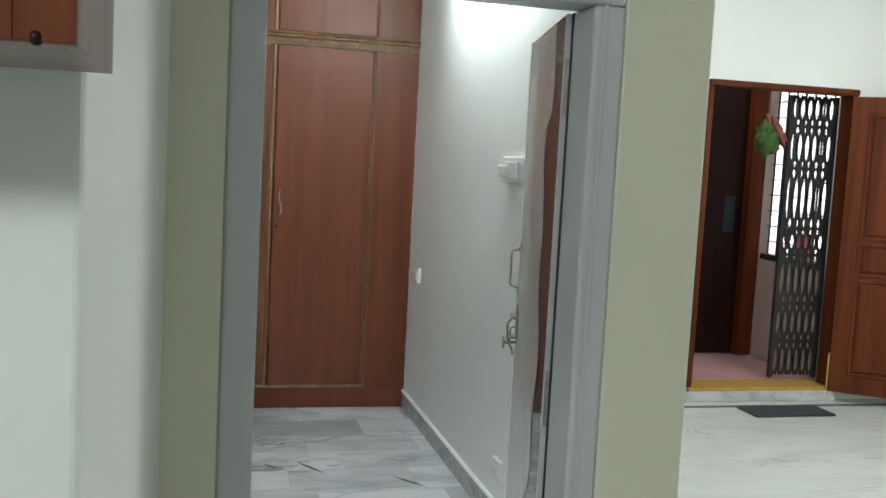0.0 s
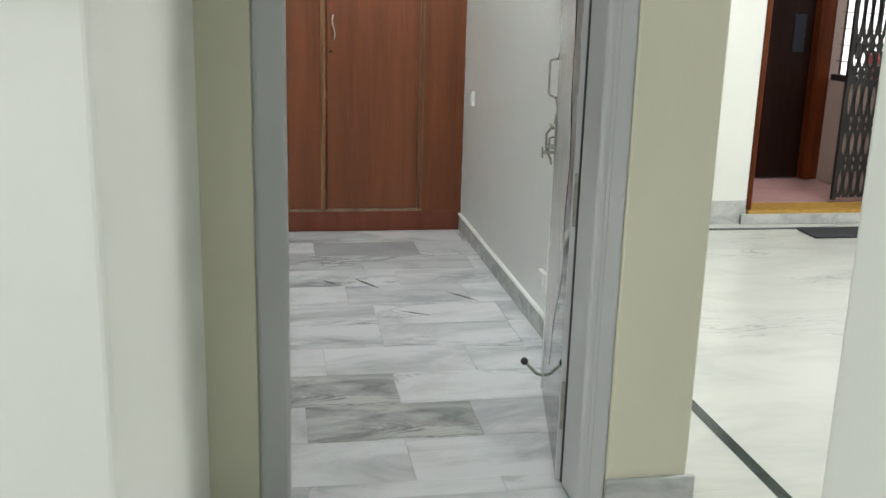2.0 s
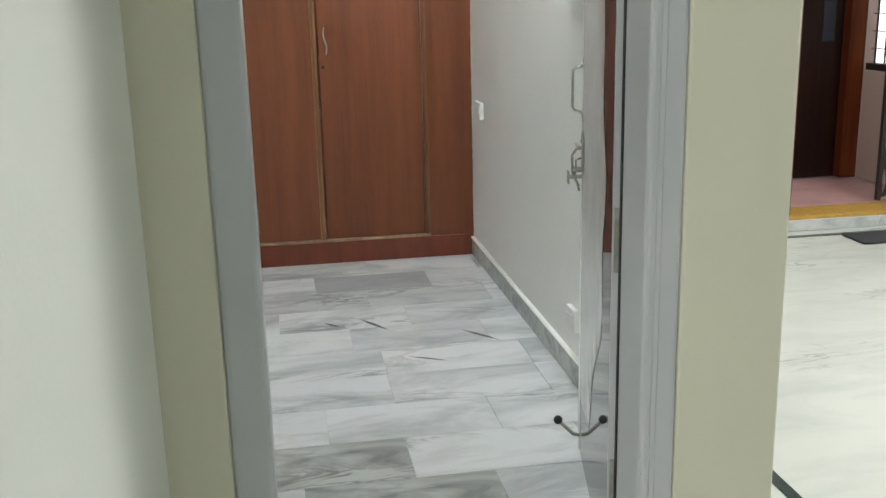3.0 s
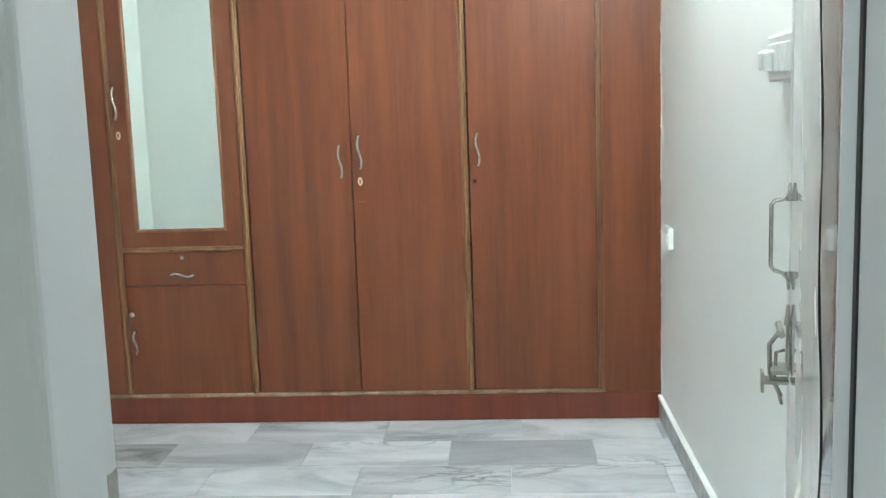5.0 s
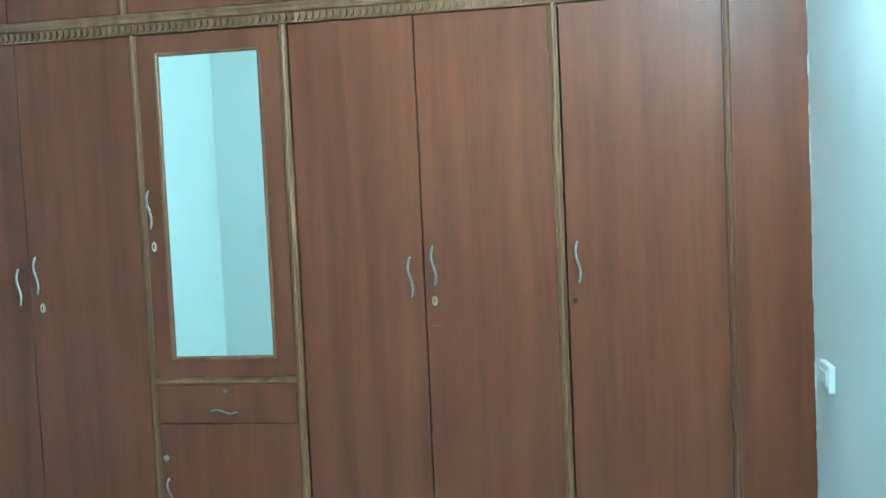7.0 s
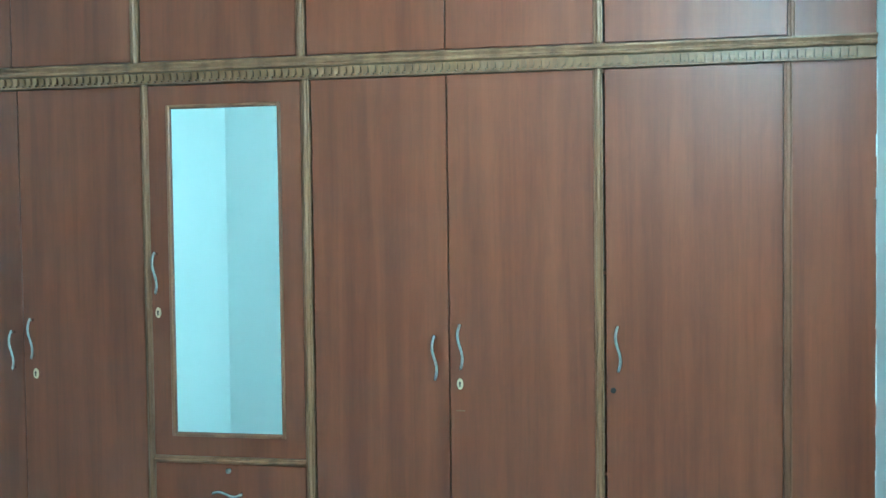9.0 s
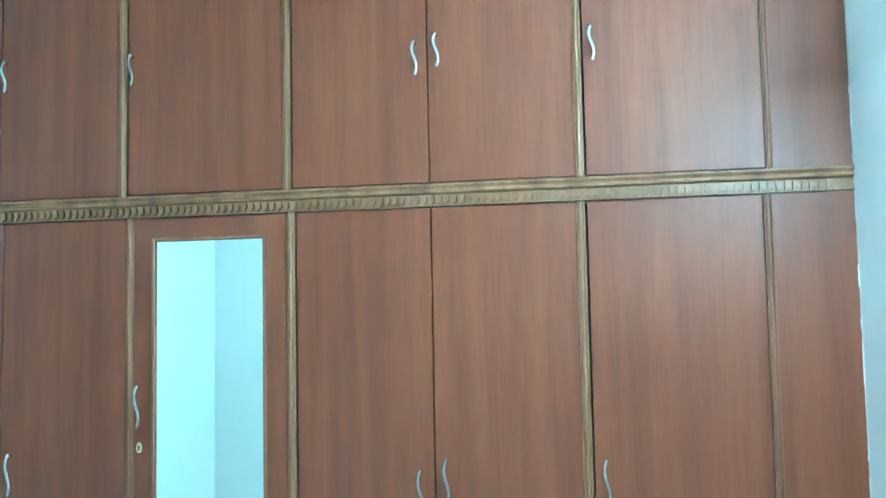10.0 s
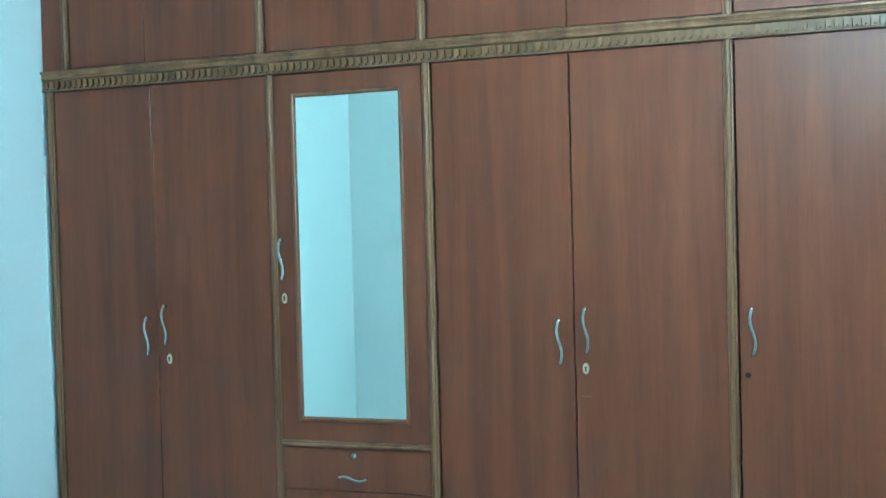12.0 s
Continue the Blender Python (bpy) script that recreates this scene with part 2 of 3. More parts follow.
def setting(name, bm, mat, label, category):
    return tagged(part(name, bm, mat), label, category, "", "structure")


# ---- plan ----
CEIL = 3.12
XL, XR = -1.95, 1.33          # bedroom's side walls
YF = 6.1                      # wardrobe front
YW = 2.78                     # hall face of the bedroom's front wall
DX0, DX1, DTOP = 0.25, 1.04, 1.885   # clear door opening
FW = 0.082                    # door frame width

# bedroom walls
bm = box(XR, XR + 0.1, 2.95, 6.9, 0, CEIL)
setting("wall_east", bm, M["bed_paint"], "off-white painted partition wall beside the wardrobe", "wall")
bm = bmesh.new()
WY0, WY1, WZ0, WZ1 = 4.15, 5.295, 0.85, 1.99
for a in ((2.78, WY0, 0, CEIL), (WY1, 6.9, 0, CEIL), (WY0, WY1, 0, WZ0), (WY0, WY1, WZ1, CEIL)):
    box(XL - 0.23, XL, *a, bm=bm)
setting("wall_west", bm, M["bed_paint"], "off-white painted bedroom wall with a recessed window", "wall")
setting("beam", box(XL, -1.872, 3.0, 6.098, 2.675, CEIL, 0.006), M["bed_paint"], "off-white plastered ceiling beam along the window wall", "beam")
setting("wall_north", box(XL - 0.23, XR + 0.1, 6.9, 7.05, 0, CEIL), M["bed_paint"], "plain painted wall behind the wardrobe", "wall")
bm = box(XL, DX0 - FW, YW, 3.0, 0, CEIL, 0.004)
box(DX1 + FW, 1.364, YW, 2.95, 0, CEIL, 0.008, 2, bm)
box(DX0 - FW, DX1 + FW, YW, 2.95, DTOP + FW, CEIL, 0, 1, bm)
setting("wall_south", bm, M["cream"], "cream painted wall around the bedroom doorway", "wall")
setting("wall_pier", box(XL, -0.6, 3.0065, 3.14, 0, CEIL, 0.004), M["bed_paint"], "off-white thicker stretch of the front wall", "wall")
# thin inner skin gives the bedroom side its own paint
setting("wall_lining", box(XL, DX0 - FW, 3.0, 3.006, 0, CEIL), M["bed_paint"], "off-white inner face of the bedroom front wall", "wall")
setting("ceiling", box(-3.0, 6.4, -3.0, 7.1, CEIL, CEIL + 0.12), M["ceiling"], "plain white plastered ceiling", "ceiling")

# hall walls
bm = box(-3.0, -0.045, 1.9, YW, 0, CEIL, 0.012, 3)
for v in bm.verts:
    if v.co.x > -0.2:
        v.co.x += 0.085 * (v.co.y - 1.9) / (YW - 1.9)
setting("wall_recess", bm, M["hall_white"], "white painted projecting wall beside the bedroom doorway", "wall")
bm = bmesh.new()
EX0, EX1, EZ1 = 3.21, 4.28, 2.06
for a in ((1.43, EX0, 0, CEIL), (EX1, 6.4, 0, CEIL), (EX0, EX1, EZ1, CEIL)):
    box(a[0], a[1], 6.17, 6.36, a[2], a[3], bm=bm)
setting("wall_entrance", bm, M["hall_white"], "white painted living room wall around the entrance", "wall")
setting("wall_hall_east", box(6.25, 6.4, -3.0, 6.17, 0, CEIL), M["hall_white"], "plain white living room wall", "wall")
setting("wall_hall_back", box(-3.0, 6.4, -3.0, -2.85, 0, CEIL), M["hall_white"], "plain white wall behind the dining area", "wall")
setting("wall_hall_west", box(-3.0, -2.85, -2.85, 1.9, 0, CEIL), M["hall_white"], "plain white dining area wall", "wall")
setting("pillar", box(0.90, 1.05, 1.236, 1.42, 0, CEIL, 0.012, 3), M["hall_white"], "white painted pillar at the end of a partition", "pillar")
setting("wall_dado", box(0.906, 2.0, 1.19, 1.2355, 0.0, CEIL), M["hall_marble"], "white marble cladding with grey veins", "wall")

# floors
setting("ground", box(-60, 60, -60, 60, -0.45, -0.25), M["ochre"], "bare ground outside the building", "ground")
bm = box(-3.0, 6.4, -3.0, 2.90, -0.2, 0)
box(1.33, 6.4, 2.90, 6.36, -0.2, 0, 0, 1, bm)
hall_floor = setting("floor", bm, M["hall_marble"], "polished white marble floor with grey flecks", "floor")
bed_floor = setting("floor_bedroom", box(XL, XR, 2.90, 6.9, -0.2, -0.004), M["grout"], "bedroom floor of staggered grey and white marble slabs", "floor")

# skirtings
SK = 0.092
setting("baseboard_east", box(XR - 0.014, XR, 2.96, YF - 0.002, 0, SK, 0.003), M["skirt"], "grey marble skirting with a white painted top", "skirting")
setting("baseboard_top", box(XR - 0.018, XR, 2.96, YF - 0.002, SK, SK + 0.014, 0.003), M["bed_paint"], "white painted upper lip of the skirting", "skirting")
setting("baseboard_pier", box(DX1 + FW, 1.386, YW - 0.014, YW, 0, SK, 0.003), M["skirt"], "grey marble skirting on the cream pier", "skirting")
setting("baseboard_left", box(0.04, DX0 - FW, YW - 0.014, YW, 0, SK, 0.003), M["skirt"], "grey marble skirting beside the door frame", "skirting")
setting("baseboard_entrance", box(1.43, EX0 - 0.01, 6.156, 6.17, 0, 0.15, 0.003), M["skirt"], "grey marble skirting on the entrance wall", "skirting")
setting("trim_strip", box(1.655, 1.695, 0.2, 6.0, 0, 0.003), M["strip"], "dark green marble border strip in the floor", "floor strip")
setting("trim_strip_cross", box(1.695, 6.2, 5.99, 6.03, 0, 0.003), M["strip"], "dark green marble border strip before the entrance", "floor strip")

# ---- bedroom door frame ----
fr = thing("door_frame", ((DX0 + DX1) / 2, 2.86, 0), "grey enamel painted wooden frame of the bedroom door", "door frame")
for nm, a in (("jamb", (DX0 - FW, DX0, 0, DTOP)), ("jamb", (DX1, DX1 + FW, 0, DTOP)), ("head", (DX0 - FW, DX1 + FW, DTOP, DTOP + FW))):
    bm = box(a[0], a[1], YW - 0.004, 2.93, a[2], a[3], 0.012, 3)
    ob = part(nm, bm, M["grey_paint"], fr)
    if nm == "jamb" and a[0] > 0.5:
        for u in (0.34,):
            x = a[0] + u * FW
            part("fillet", box(x - 0.006, x + 0.006, YW - 0.0055, YW - 0.0045, a[2] + 0.001, a[3], 0.002, 2), M["grey_paint"], ob)
# black strip stands in for the shade between leaf and jamb
part("rubber_seal", box(DX1 - 0.002, DX1 + 0.003, 2.921, 2.9315, 0.01, DTOP - 0.004), M["black"], fr, "black strip painted as shade in the hinge-side gap")
part("strike_plate", box(DX0 - 0.002, DX0 + 0.0015, 2.895, 2.92, 0.93, 0.99, 0.0006), M["dull_steel"], fr, "small steel strike plate")

# ---- open bedroom door leaf ----
LEN, TH = 0.69, 0.036
leaf = thing("bedroom_door", (1.063, 2.937, 0), "open glossy grey enamelled door with wrinkled protective film", "door", rz=78.3)
# local: x along the leaf, y to the doorway's side
part("panel", box(0.0, LEN, 0.002, TH, 0.012, DTOP - 0.004, 0.002), M["gloss_grey"], leaf, local=True)
part("hinge_edge", box(-0.006, -0.0005, 0.0, TH + 0.002, 0.012, DTOP - 0.004, 0.001), M["grey_paint"], leaf, "pale grey painted hinge edge", local=True)
bm = bmesh.new()
rng = random.Random(4)
NZ, NX = 60, 14
grid = []
for j in range(NZ + 1):
    z = 0.2 + (DTOP - 0.21) * j / NZ
    edge = 0.19 + 0.04 * math.sin(z * 5.2) + 0.02 * math.sin(z * 17 + 1) + (0.22 * max(0, (0.55 - z)) / 0.35) - 0.05 * (z > 1.6)
    row = []
    for i in range(NX + 1):
        x = edge + (LEN - edge) * i / NX
        y = TH + 0.0012 + 0.0035 * noise.noise((x * 22, 3, z * 15)) * max(0, 1 - abs(i - 1.5) / 2.5) * (z < 1.75)
        row.append(bm.verts.new((x, y, z)))
    grid.append(row)
for j in range(NZ):
    for i in range(NX):
        bm.faces.new((grid[j][i], grid[j][i + 1], grid[j + 1][i + 1], grid[j + 1][i]))
film = part("film", bm, M["film"], leaf, "crumpled translucent plastic film", smooth=True, local=True)
part("free_edge", box(LEN, LEN + 0.004, 0.001, TH + 0.004, 0.012, DTOP - 0.004, 0.001), M["white_plastic"], leaf, "white taped edge", local=True)
for z in (0.25, 0.86, 1.69):
    h = part("hinge", box(-0.010, -0.0065, 0.002, TH - 0.002, z - 0.075, z + 0.075, 0.001), M["dull_steel"], leaf, "steel butt hinge", local=True)
    part("knuckle", cyl((-0.012, -0.004, z - 0.075), (-0.012, -0.004, z + 0.075), 0.006), M["dull_steel"], h, local=True, smooth=True)


def door_pull(s, y):
    """A slim bracket pull with pointed ends, on the face at y; s is the way it stands out."""
    x = LEN - 0.045
    pts = [(x, y, 1.212), (x, y + s * 0.012, 1.198), (x, y + s * 0.026, 1.195), (x, y + s * 0.031, 1.188), (x, y + s * 0.031, 1.14),
           (x, y + s * 0.031, 1.085), (x, y + s * 0.026, 1.078), (x, y + s * 0.012, 1.073), (x, y, 1.06)]
    bm = sweep(pts, 0.007, 0.0035, Vector((1, 0, 0)))
    merge(bm, cyl((x, y + s * 0.002, 1.195), (x, y + s * 0.002, 1.225), 0.006, 0.002), cyl((x, y + s * 0.002, 1.075), (x, y + s * 0.002, 1.045), 0.006, 0.002))
    part("pull_handle", bm, M["steel"], leaf, "slim polished steel pull", smooth=True, local=True)


def door_bolt(s, y):
    x = LEN - 0.05
    bm = box(x - 0.022, x + 0.022, min(y, y + s * 0.004), max(y, y + s * 0.004), 0.90, 0.99, 0.001)
    b2 = box(x - 0.03, x + 0.03, min(y, y + s * 0.03), max(y, y + s * 0.03), 0.905, 0.912, 0.001)
    merge(bm, b2, sweep([(x - 0.035, y + s * 0.014, 0.975), (x + 0.05, y + s * 0.014, 0.975)], 0.006, 0.006, Vector((0, 1, 0))))
    merge(bm, sweep([(x, y + s * 0.014, 0.975), (x, y + s * 0.032, 0.95), (x, y + s * 0.03, 0.90), (x, y + s * 0.012, 0.86)], 0.004, 0.004))
    merge(bm, box(x - 0.018, x + 0.018, min(y, y + s * 0.045), max(y, y + s * 0.045), 0.885, 0.891, 0.001))
    merge(bm, box(x - 0.018, x + 0.018, min(y + s * 0.04, y + s * 0.045), max(y + s * 0.04, y + s * 0.045), 0.87, 0.905, 0.001))
    merge(bm, cyl((x, y + s * 0.003, 0.985), (x, y + s * 0.003, 1.02), 0.006, 0.002))
    part("bolt", bm, M["dull_steel"], leaf, "steel sliding bolt with a hasp", local=True)
    part("padlock_staple", sweep([(x + 0.008, y + s * 0.006, 0.94), (x + 0.008, y + s * 0.02, 0.935), (x + 0.008, y + s * 0.022, 0.89), (x + 0.004, y + s * 0.01, 0.845)], 0.003, 0.003), M["steel"], leaf, smooth=True, local=True)


for s, y in ((1, TH + 0.003),):
    door_pull(s, y)
    door_bolt(s, y)
    x = LEN - 0.03
    st = part("door_stop", sweep([(x, y, 0.075), (x, y + s * 0.02, 0.08), (x, y + s * 0.062, 0.122)], 0.006, 0.006), M["dull_steel"], leaf, "hinged steel door stop", smooth=True, local=True)
    part("rubber_foot", ball((x, y + s * 0.066, 0.126), 0.014), M["black"], st, "black rubber foot", smooth=True, local=True)

# ---- wardrobe ----
BACK = 6.68


def s_handle(x, z0, z1, y=YF, lean=-1):
    """A wavy flat rod on two short posts."""
    n, pts = 18, []
    for i in range(n + 1):
        t = i / n
        off = 0.017 + 0.006 * math.sin(math.pi * t)
        pts.append((x + lean * 0.0075 * math.sin(2 * math.pi * t), y - off, z1 + (z0 - z1) * t))
    b = sweep(pts, 0.0054, 0.003, Vector((1, 0, 0)))
    for z in (z0 + 0.008, z1 - 0.008):
        merge(b, cyl((x, y - 0.0003, z), (x, y - 0.018, z), 0.0042, 0.0036, 8))
    return b


def h_handle(z, x0, x1, y=YF):
    n, pts = 18, []
    for i in range(n + 1):
        t = i / n
        off = 0.017 + 0.006 * math.sin(math.pi * t)
        pts.append((x0 + (x1 - x0) * t, y - off, z + 0.007 * math.sin(2 * math.pi * t)))
    b = sweep(pts, 0.0054, 0.003, Vector((0, 0, 1)))
    for x in (x0 + 0.008, x1 - 0.008):
        merge(b, cyl((x, y - 0.0003, z), (x, y - 0.018, z), 0.0042, 0.0036, 8))
    return b


def lock_on(x, z, door, mat="brass"):
    b = cyl((0, 0, 0), (0, -0.004, 0), 0.0105, 0.009, 20)
    bmesh.ops.scale(b, vec=(1, 1, 1.75), verts=b.verts)
    bmesh.ops.translate(b, vec=(x, YF - 0.0005, z), verts=b.verts)
    lk = part("lock_plate", b, M[mat], door, "small oval lock plate")
    b = cyl((x, YF - 0.0045, z + 0.004), (x, YF - 0.0056, z + 0.004), 0.0036, None, 10)
    part("keyhole", box(x - 0.002, x + 0.002, YF - 0.0056, YF - 0.0045, z - 0.009, z + 0.003, 0, 1, b), M["hole"], lk)


def shutter(cab, x0, x1, z0, z1, mat="wood"):
    g = 0.002
    left = 0.002 if x0 in (-1.49, 0.025, -1.508, 0.022) else 0.0065
    return part("door", box(x0 + left, x1 - g, YF, YF + 0.019, z0 + g, z1 - g, 0.0015), M[mat], cab)


def carcass(cab, x0, x1, z0, z1, shelves=2):
    t = 0.012
    y0 = YF + 0.022
    b = box(x0 + 0.001, x0 + t, y0, BACK, z0, z1)
    box(x1 - t, x1 - 0.001, y0, BACK, z0, z1, 0, 1, b)
    box(x0 + t, x1 - t, BACK - 0.01, BACK, z0, z1, 0, 1, b)
    box(x0 + t, x1 - t, y0, BACK - 0.01, z0, z0 + t, 0, 1, b)
    box(x0 + t, x1 - t, y0, BACK - 0.01, z1 - t, z1, 0, 1, b)
    part("body", b, M["wood"], cab)
    for i in range(shelves):
        z = z0 + (z1 - z0) * (i + 1) / (shelves + 1)
        part("shelf", box(x0 + t, x1 - t, y0 + 0.02, BACK - 0.01, z, z + t), M["wood"], cab)


def bead_rod(x0, x1, z0, z1, d=0.010):
    """A half-round bead between two flat lips, run along the longer side of its face."""
    upright = z1 - z0 > x1 - x0
    w = (x1 - x0) if upright else (z1 - z0)
    prof = [(0, -0.018), (0, 0.25 * d), (0.13, 0.3 * d), (0.17, 0.12 * d), (0.24, 0.6 * d), (0.36, 0.92 * d), (0.5, d),
            (0.64, 0.92 * d), (0.76, 0.6 * d), (0.83, 0.12 * d), (0.87, 0.3 * d), (1, 0.25 * d), (1, -0.018)]
    n = max(2, int(max(x1 - x0, z1 - z0) / 0.12))
    b = bmesh.new()
    rings = []
    for i in range(n + 1):
        t = i / n
        wob = 0.0007 * noise.noise((t * n * 0.9, x0 * 7, z0 * 5)) if 0 < i < n else 0
        ring = []
        for u, h in prof:
            a = u * w + wob
            ring.append(b.verts.new((x0 + a, YF - h, z0 + (z1 - z0) * t) if upright else (x0 + (x1 - x0) * t, YF - h, z0 + a)))
        rings.append(ring)
    for r0, r1 in zip(rings, rings[1:]):
        for k in range(len(prof) - 1):
            b.faces.new((r0[k], r0[k + 1], r1[k + 1], r1[k]))
    b.faces.new(rings[0])
    b.faces.new(rings[-1])
    return b


def beading(cab, x0, x1, z0, z1, d=0.010, mat="gold"):
    return part("beading", bead_rod(x0, x1, z0, z1, d), M[mat], cab, "dull gold wooden beading")


ZP, ZM0, ZM1, ZT = 0.135, 2.060, 2.135, 3.0
LOWG, UPG = "wardrobe units of the lower row", "loft units of the upper row"

# lower, double doors beside the window wall
c = thing("wardrobe_unit", (-1.46, 6.4, 0.12), "red-brown laminate wardrobe unit with two plain doors", "wardrobe", LOWG)
carcass(c, -1.935, -1.018, 0.12, ZM0)
beading(c, -1.935, -1.905, ZP, ZM0)
for x0, x1, hx, z0, z1, lk in ((-1.905, -1.49, -1.525, 1.085, 1.225, 0), (-1.49, -1.030, -1.452, 1.125, 1.268, 1)):
    d = shutter(c, x0, x1, ZP, ZM0)
    part("handle", s_handle(hx, z0, z1), M["steel"], d, "wavy steel handle", True)
    if lk:
        lock_on(-1.444, 1.072, d)
# lower, mirror unit
c = thing("mirror_unit", (-0.74, 6.4, 0.12), "red-brown wardrobe unit with mirror door, drawer and locker", "wardrobe", LOWG)
carcass(c, -1.018, -0.448, 0.12, ZM0, 3)
beading(c, -1.030, -1.005, ZP, ZM0)
beading(c, -1.004, -0.463, 0.775, 0.797)
MX0, MX1, MZ0, MZ1 = -0.925, -0.545, 0.878, 1.978
d = bmesh.new()
for a in ((-1.003, MX0, 0.799, ZM0 - 0.004), (MX1, -0.465, 0.799, ZM0 - 0.004), (MX0, MX1, 0.799, MZ0), (MX0, MX1, MZ1, ZM0 - 0.004)):
    box(a[0], a[1], YF, YF + 0.019, a[2], a[3], 0, 1, d)
d = part("mirror_door", d, M["wood"], c)
part("mirror", box(MX0, MX1, YF + 0.004, YF + 0.009, MZ0, MZ1), M["mirror"], d, "tall narrow silvered mirror")
b = bmesh.new()
w = 0.013
for a in ((MX0 - w, MX0, MZ0 - w, MZ1 + w), (MX1, MX1 + w, MZ0 - w, MZ1 + w), (MX0, MX1, MZ0 - w, MZ0), (MX0, MX1, MZ1, MZ1 + w)):
    box(a[0], a[1], YF - 0.007, YF - 0.0003, a[2], a[3], 0.003, 1, b)
part("mirror_frame", b, M["bead_brown"], d, "thin brown wooden mirror beading")
part("handle", s_handle(-0.983, 1.352, 1.496), M["steel"], d, "wavy steel handle", True)
lock_on(-0.981, 1.288, d)
d = part("drawer_front", box(-1.003, -0.465, YF, YF + 0.019, 0.629, 0.773, 0.0015), M["wood"], c)
part("handle", h_handle(0.676, -0.793, -0.686), M["steel"], d, "wavy steel drawer handle", True)
part("drawer_lock", cyl((-0.739, YF - 0.006, 0.751), (-0.739, YF, 0.751), 0.009), M["dull_steel"], d, smooth=True)
d = part("locker_door", box(-1.003, -0.465, YF, YF + 0.019, ZP + 0.002, 0.626, 0.0015), M["wood"], c)
part("handle", s_handle(-0.970, 0.32, 0.428), M["steel"], d, "wavy steel handle", True)
part("locker_lock", cyl((-0.984, YF - 0.007, 0.499), (-0.984, YF, 0.499), 0.012), M["dull_steel"], d, smooth=True)
# lower, middle double doors
c = thing("wardrobe_unit", (0.03, 6.4, 0.12), "red-brown laminate wardrobe unit with two plain doors", "wardrobe", LOWG)
carcass(c, -0.448, 0.506, 0.12, ZM0)
beading(c, -0.462, -0.434, ZP, ZM0)
for x0, x1, hx, z0, z1, lk in ((-0.434, 0.025, -0.021, 1.074, 1.221, 0), (0.025, 0.493, 0.063, 1.111, 1.258, 1)):
    d = shutter(c, x0, x1, ZP, ZM0)
    part("handle", s_handle(hx, z0, z1), M["steel"], d, "wavy steel handle", True)
    if lk:
        lock_on(0.059, 1.062, d)
        part("scuff", box(0.045, 0.075, YF - 0.0006, YF - 0.0001, 0.972, 0.977), M["gold"], d, "pale scratch")
# lower, single door and filler
c = thing("wardrobe_unit", (0.9, 6.4, 0.12), "red-brown wardrobe unit with one door and a filler", "wardrobe", LOWG)
carcass(c, 0.506, XR - 0.002, 0.12, ZM0)
beading(c, 0.492, 0.520, ZP, ZM0)
d = shutter(c, 0.520, 1.062, ZP, ZM0)
part("handle", s_handle(0.563, 1.110, 1.256), M["steel"], d, "wavy steel handle", True)
part("keyhole", cyl((0.548, YF - 0.002, 1.05), (0.548, YF, 1.05), 0.009), M["hole"], d)
beading(c, 1.062, 1.088, ZP, ZM0, 0.006, "bead_brown")
part("filler", box(1.088, XR - 0.002, YF, YF + 0.019, 0.12, ZM0, 0.001), M["wood"], c)

# base and bottom beading
pl = thing("plinth", (-0.3, YF + 0.05, 0), "red-brown laminate plinth under the wardrobe", "plinth")
part("board", box(XL + 0.002, XR - 0.002, YF - 0.001, YF + 0.3, 0.001, 0.119, 0.002), M["plinth"], pl)
part("beading", bead_rod(XL + 0.01, 1.088, 0.1195, 0.1345, 0.008), M["gold_worn"], pl, "worn pale wooden beading")

# dentilled moulding
mo = thing("moulding", (-0.3, YF, ZM0), "dull gold carved wooden moulding with dentils", "moulding")
# cornice: a lip, a hollow and a round, run along the whole front
prof = [(0.018, 2.1025), (-0.0065, 2.1025), (-0.011, 2.105), (-0.0125, 2.109), (-0.011, 2.113), (-0.0085, 2.1155), (-0.0095, 2.119),
        (-0.0125, 2.123), (-0.0165, 2.126), (-0.0175, 2.130), (-0.0175, ZM1 - 0.001), (0.018, ZM1 - 0.001)]
b = bmesh.new()
rings = []
for i in range(34):
    x = XL + 0.003 + (XR - XL - 0.006) * i / 33
    wob = 0.0009 * noise.noise((x * 5, 2, 0))
    rings.append([b.verts.new((x, YF + y, z + (wob if z < ZM1 - 0.002 else 0))) for y, z in prof])
for r0, r1 in zip(rings, rings[1:]):
    for k in range(len(prof)):
        q = (k + 1) % len(prof)
        b.faces.new((r0[k], r0[q], r1[q], r1[k]))
b.faces.new(rings[0])
b.faces.new(rings[-1])
part("fillet", b, M["gold"], mo)
part("backing", box(XL + 0.003, XR - 0.003, YF + 0.004, YF + 0.02, ZM0 + 0.001, 2.102), M["gold_plain"], mo)
part("lower_lip", box(XL + 0.003, XR - 0.003, YF - 0.0105, YF + 0.0035, ZM0 + 0.001, ZM0 + 0.0062, 0.0012), M["gold"], mo)
# tongues with rounded heads and a foot to one side
den = bmesh.new()
rim = [(-0.0075, -0.016), (0.001, -0.016), (0.001, -0.0095), (0.0075, -0.0095), (0.0075, 0.006)]
rim += [(0.0075 * math.cos(math.pi * k / 6), 0.006 + 0.009 * math.sin(math.pi * k / 6)) for k in range(1, 7)]
front = [den.verts.new((x, -0.0135, z)) for x, z in rim]
rear = [den.verts.new((x, 0.0, z)) for x, z in rim]
den.faces.new(front)
for k in range(len(rim)):
    q = (k + 1) % len(rim)
    den.faces.new((front[k], rear[k], rear[q], front[q]))
bmesh.ops.recalc_face_normals(den, faces=den.faces)
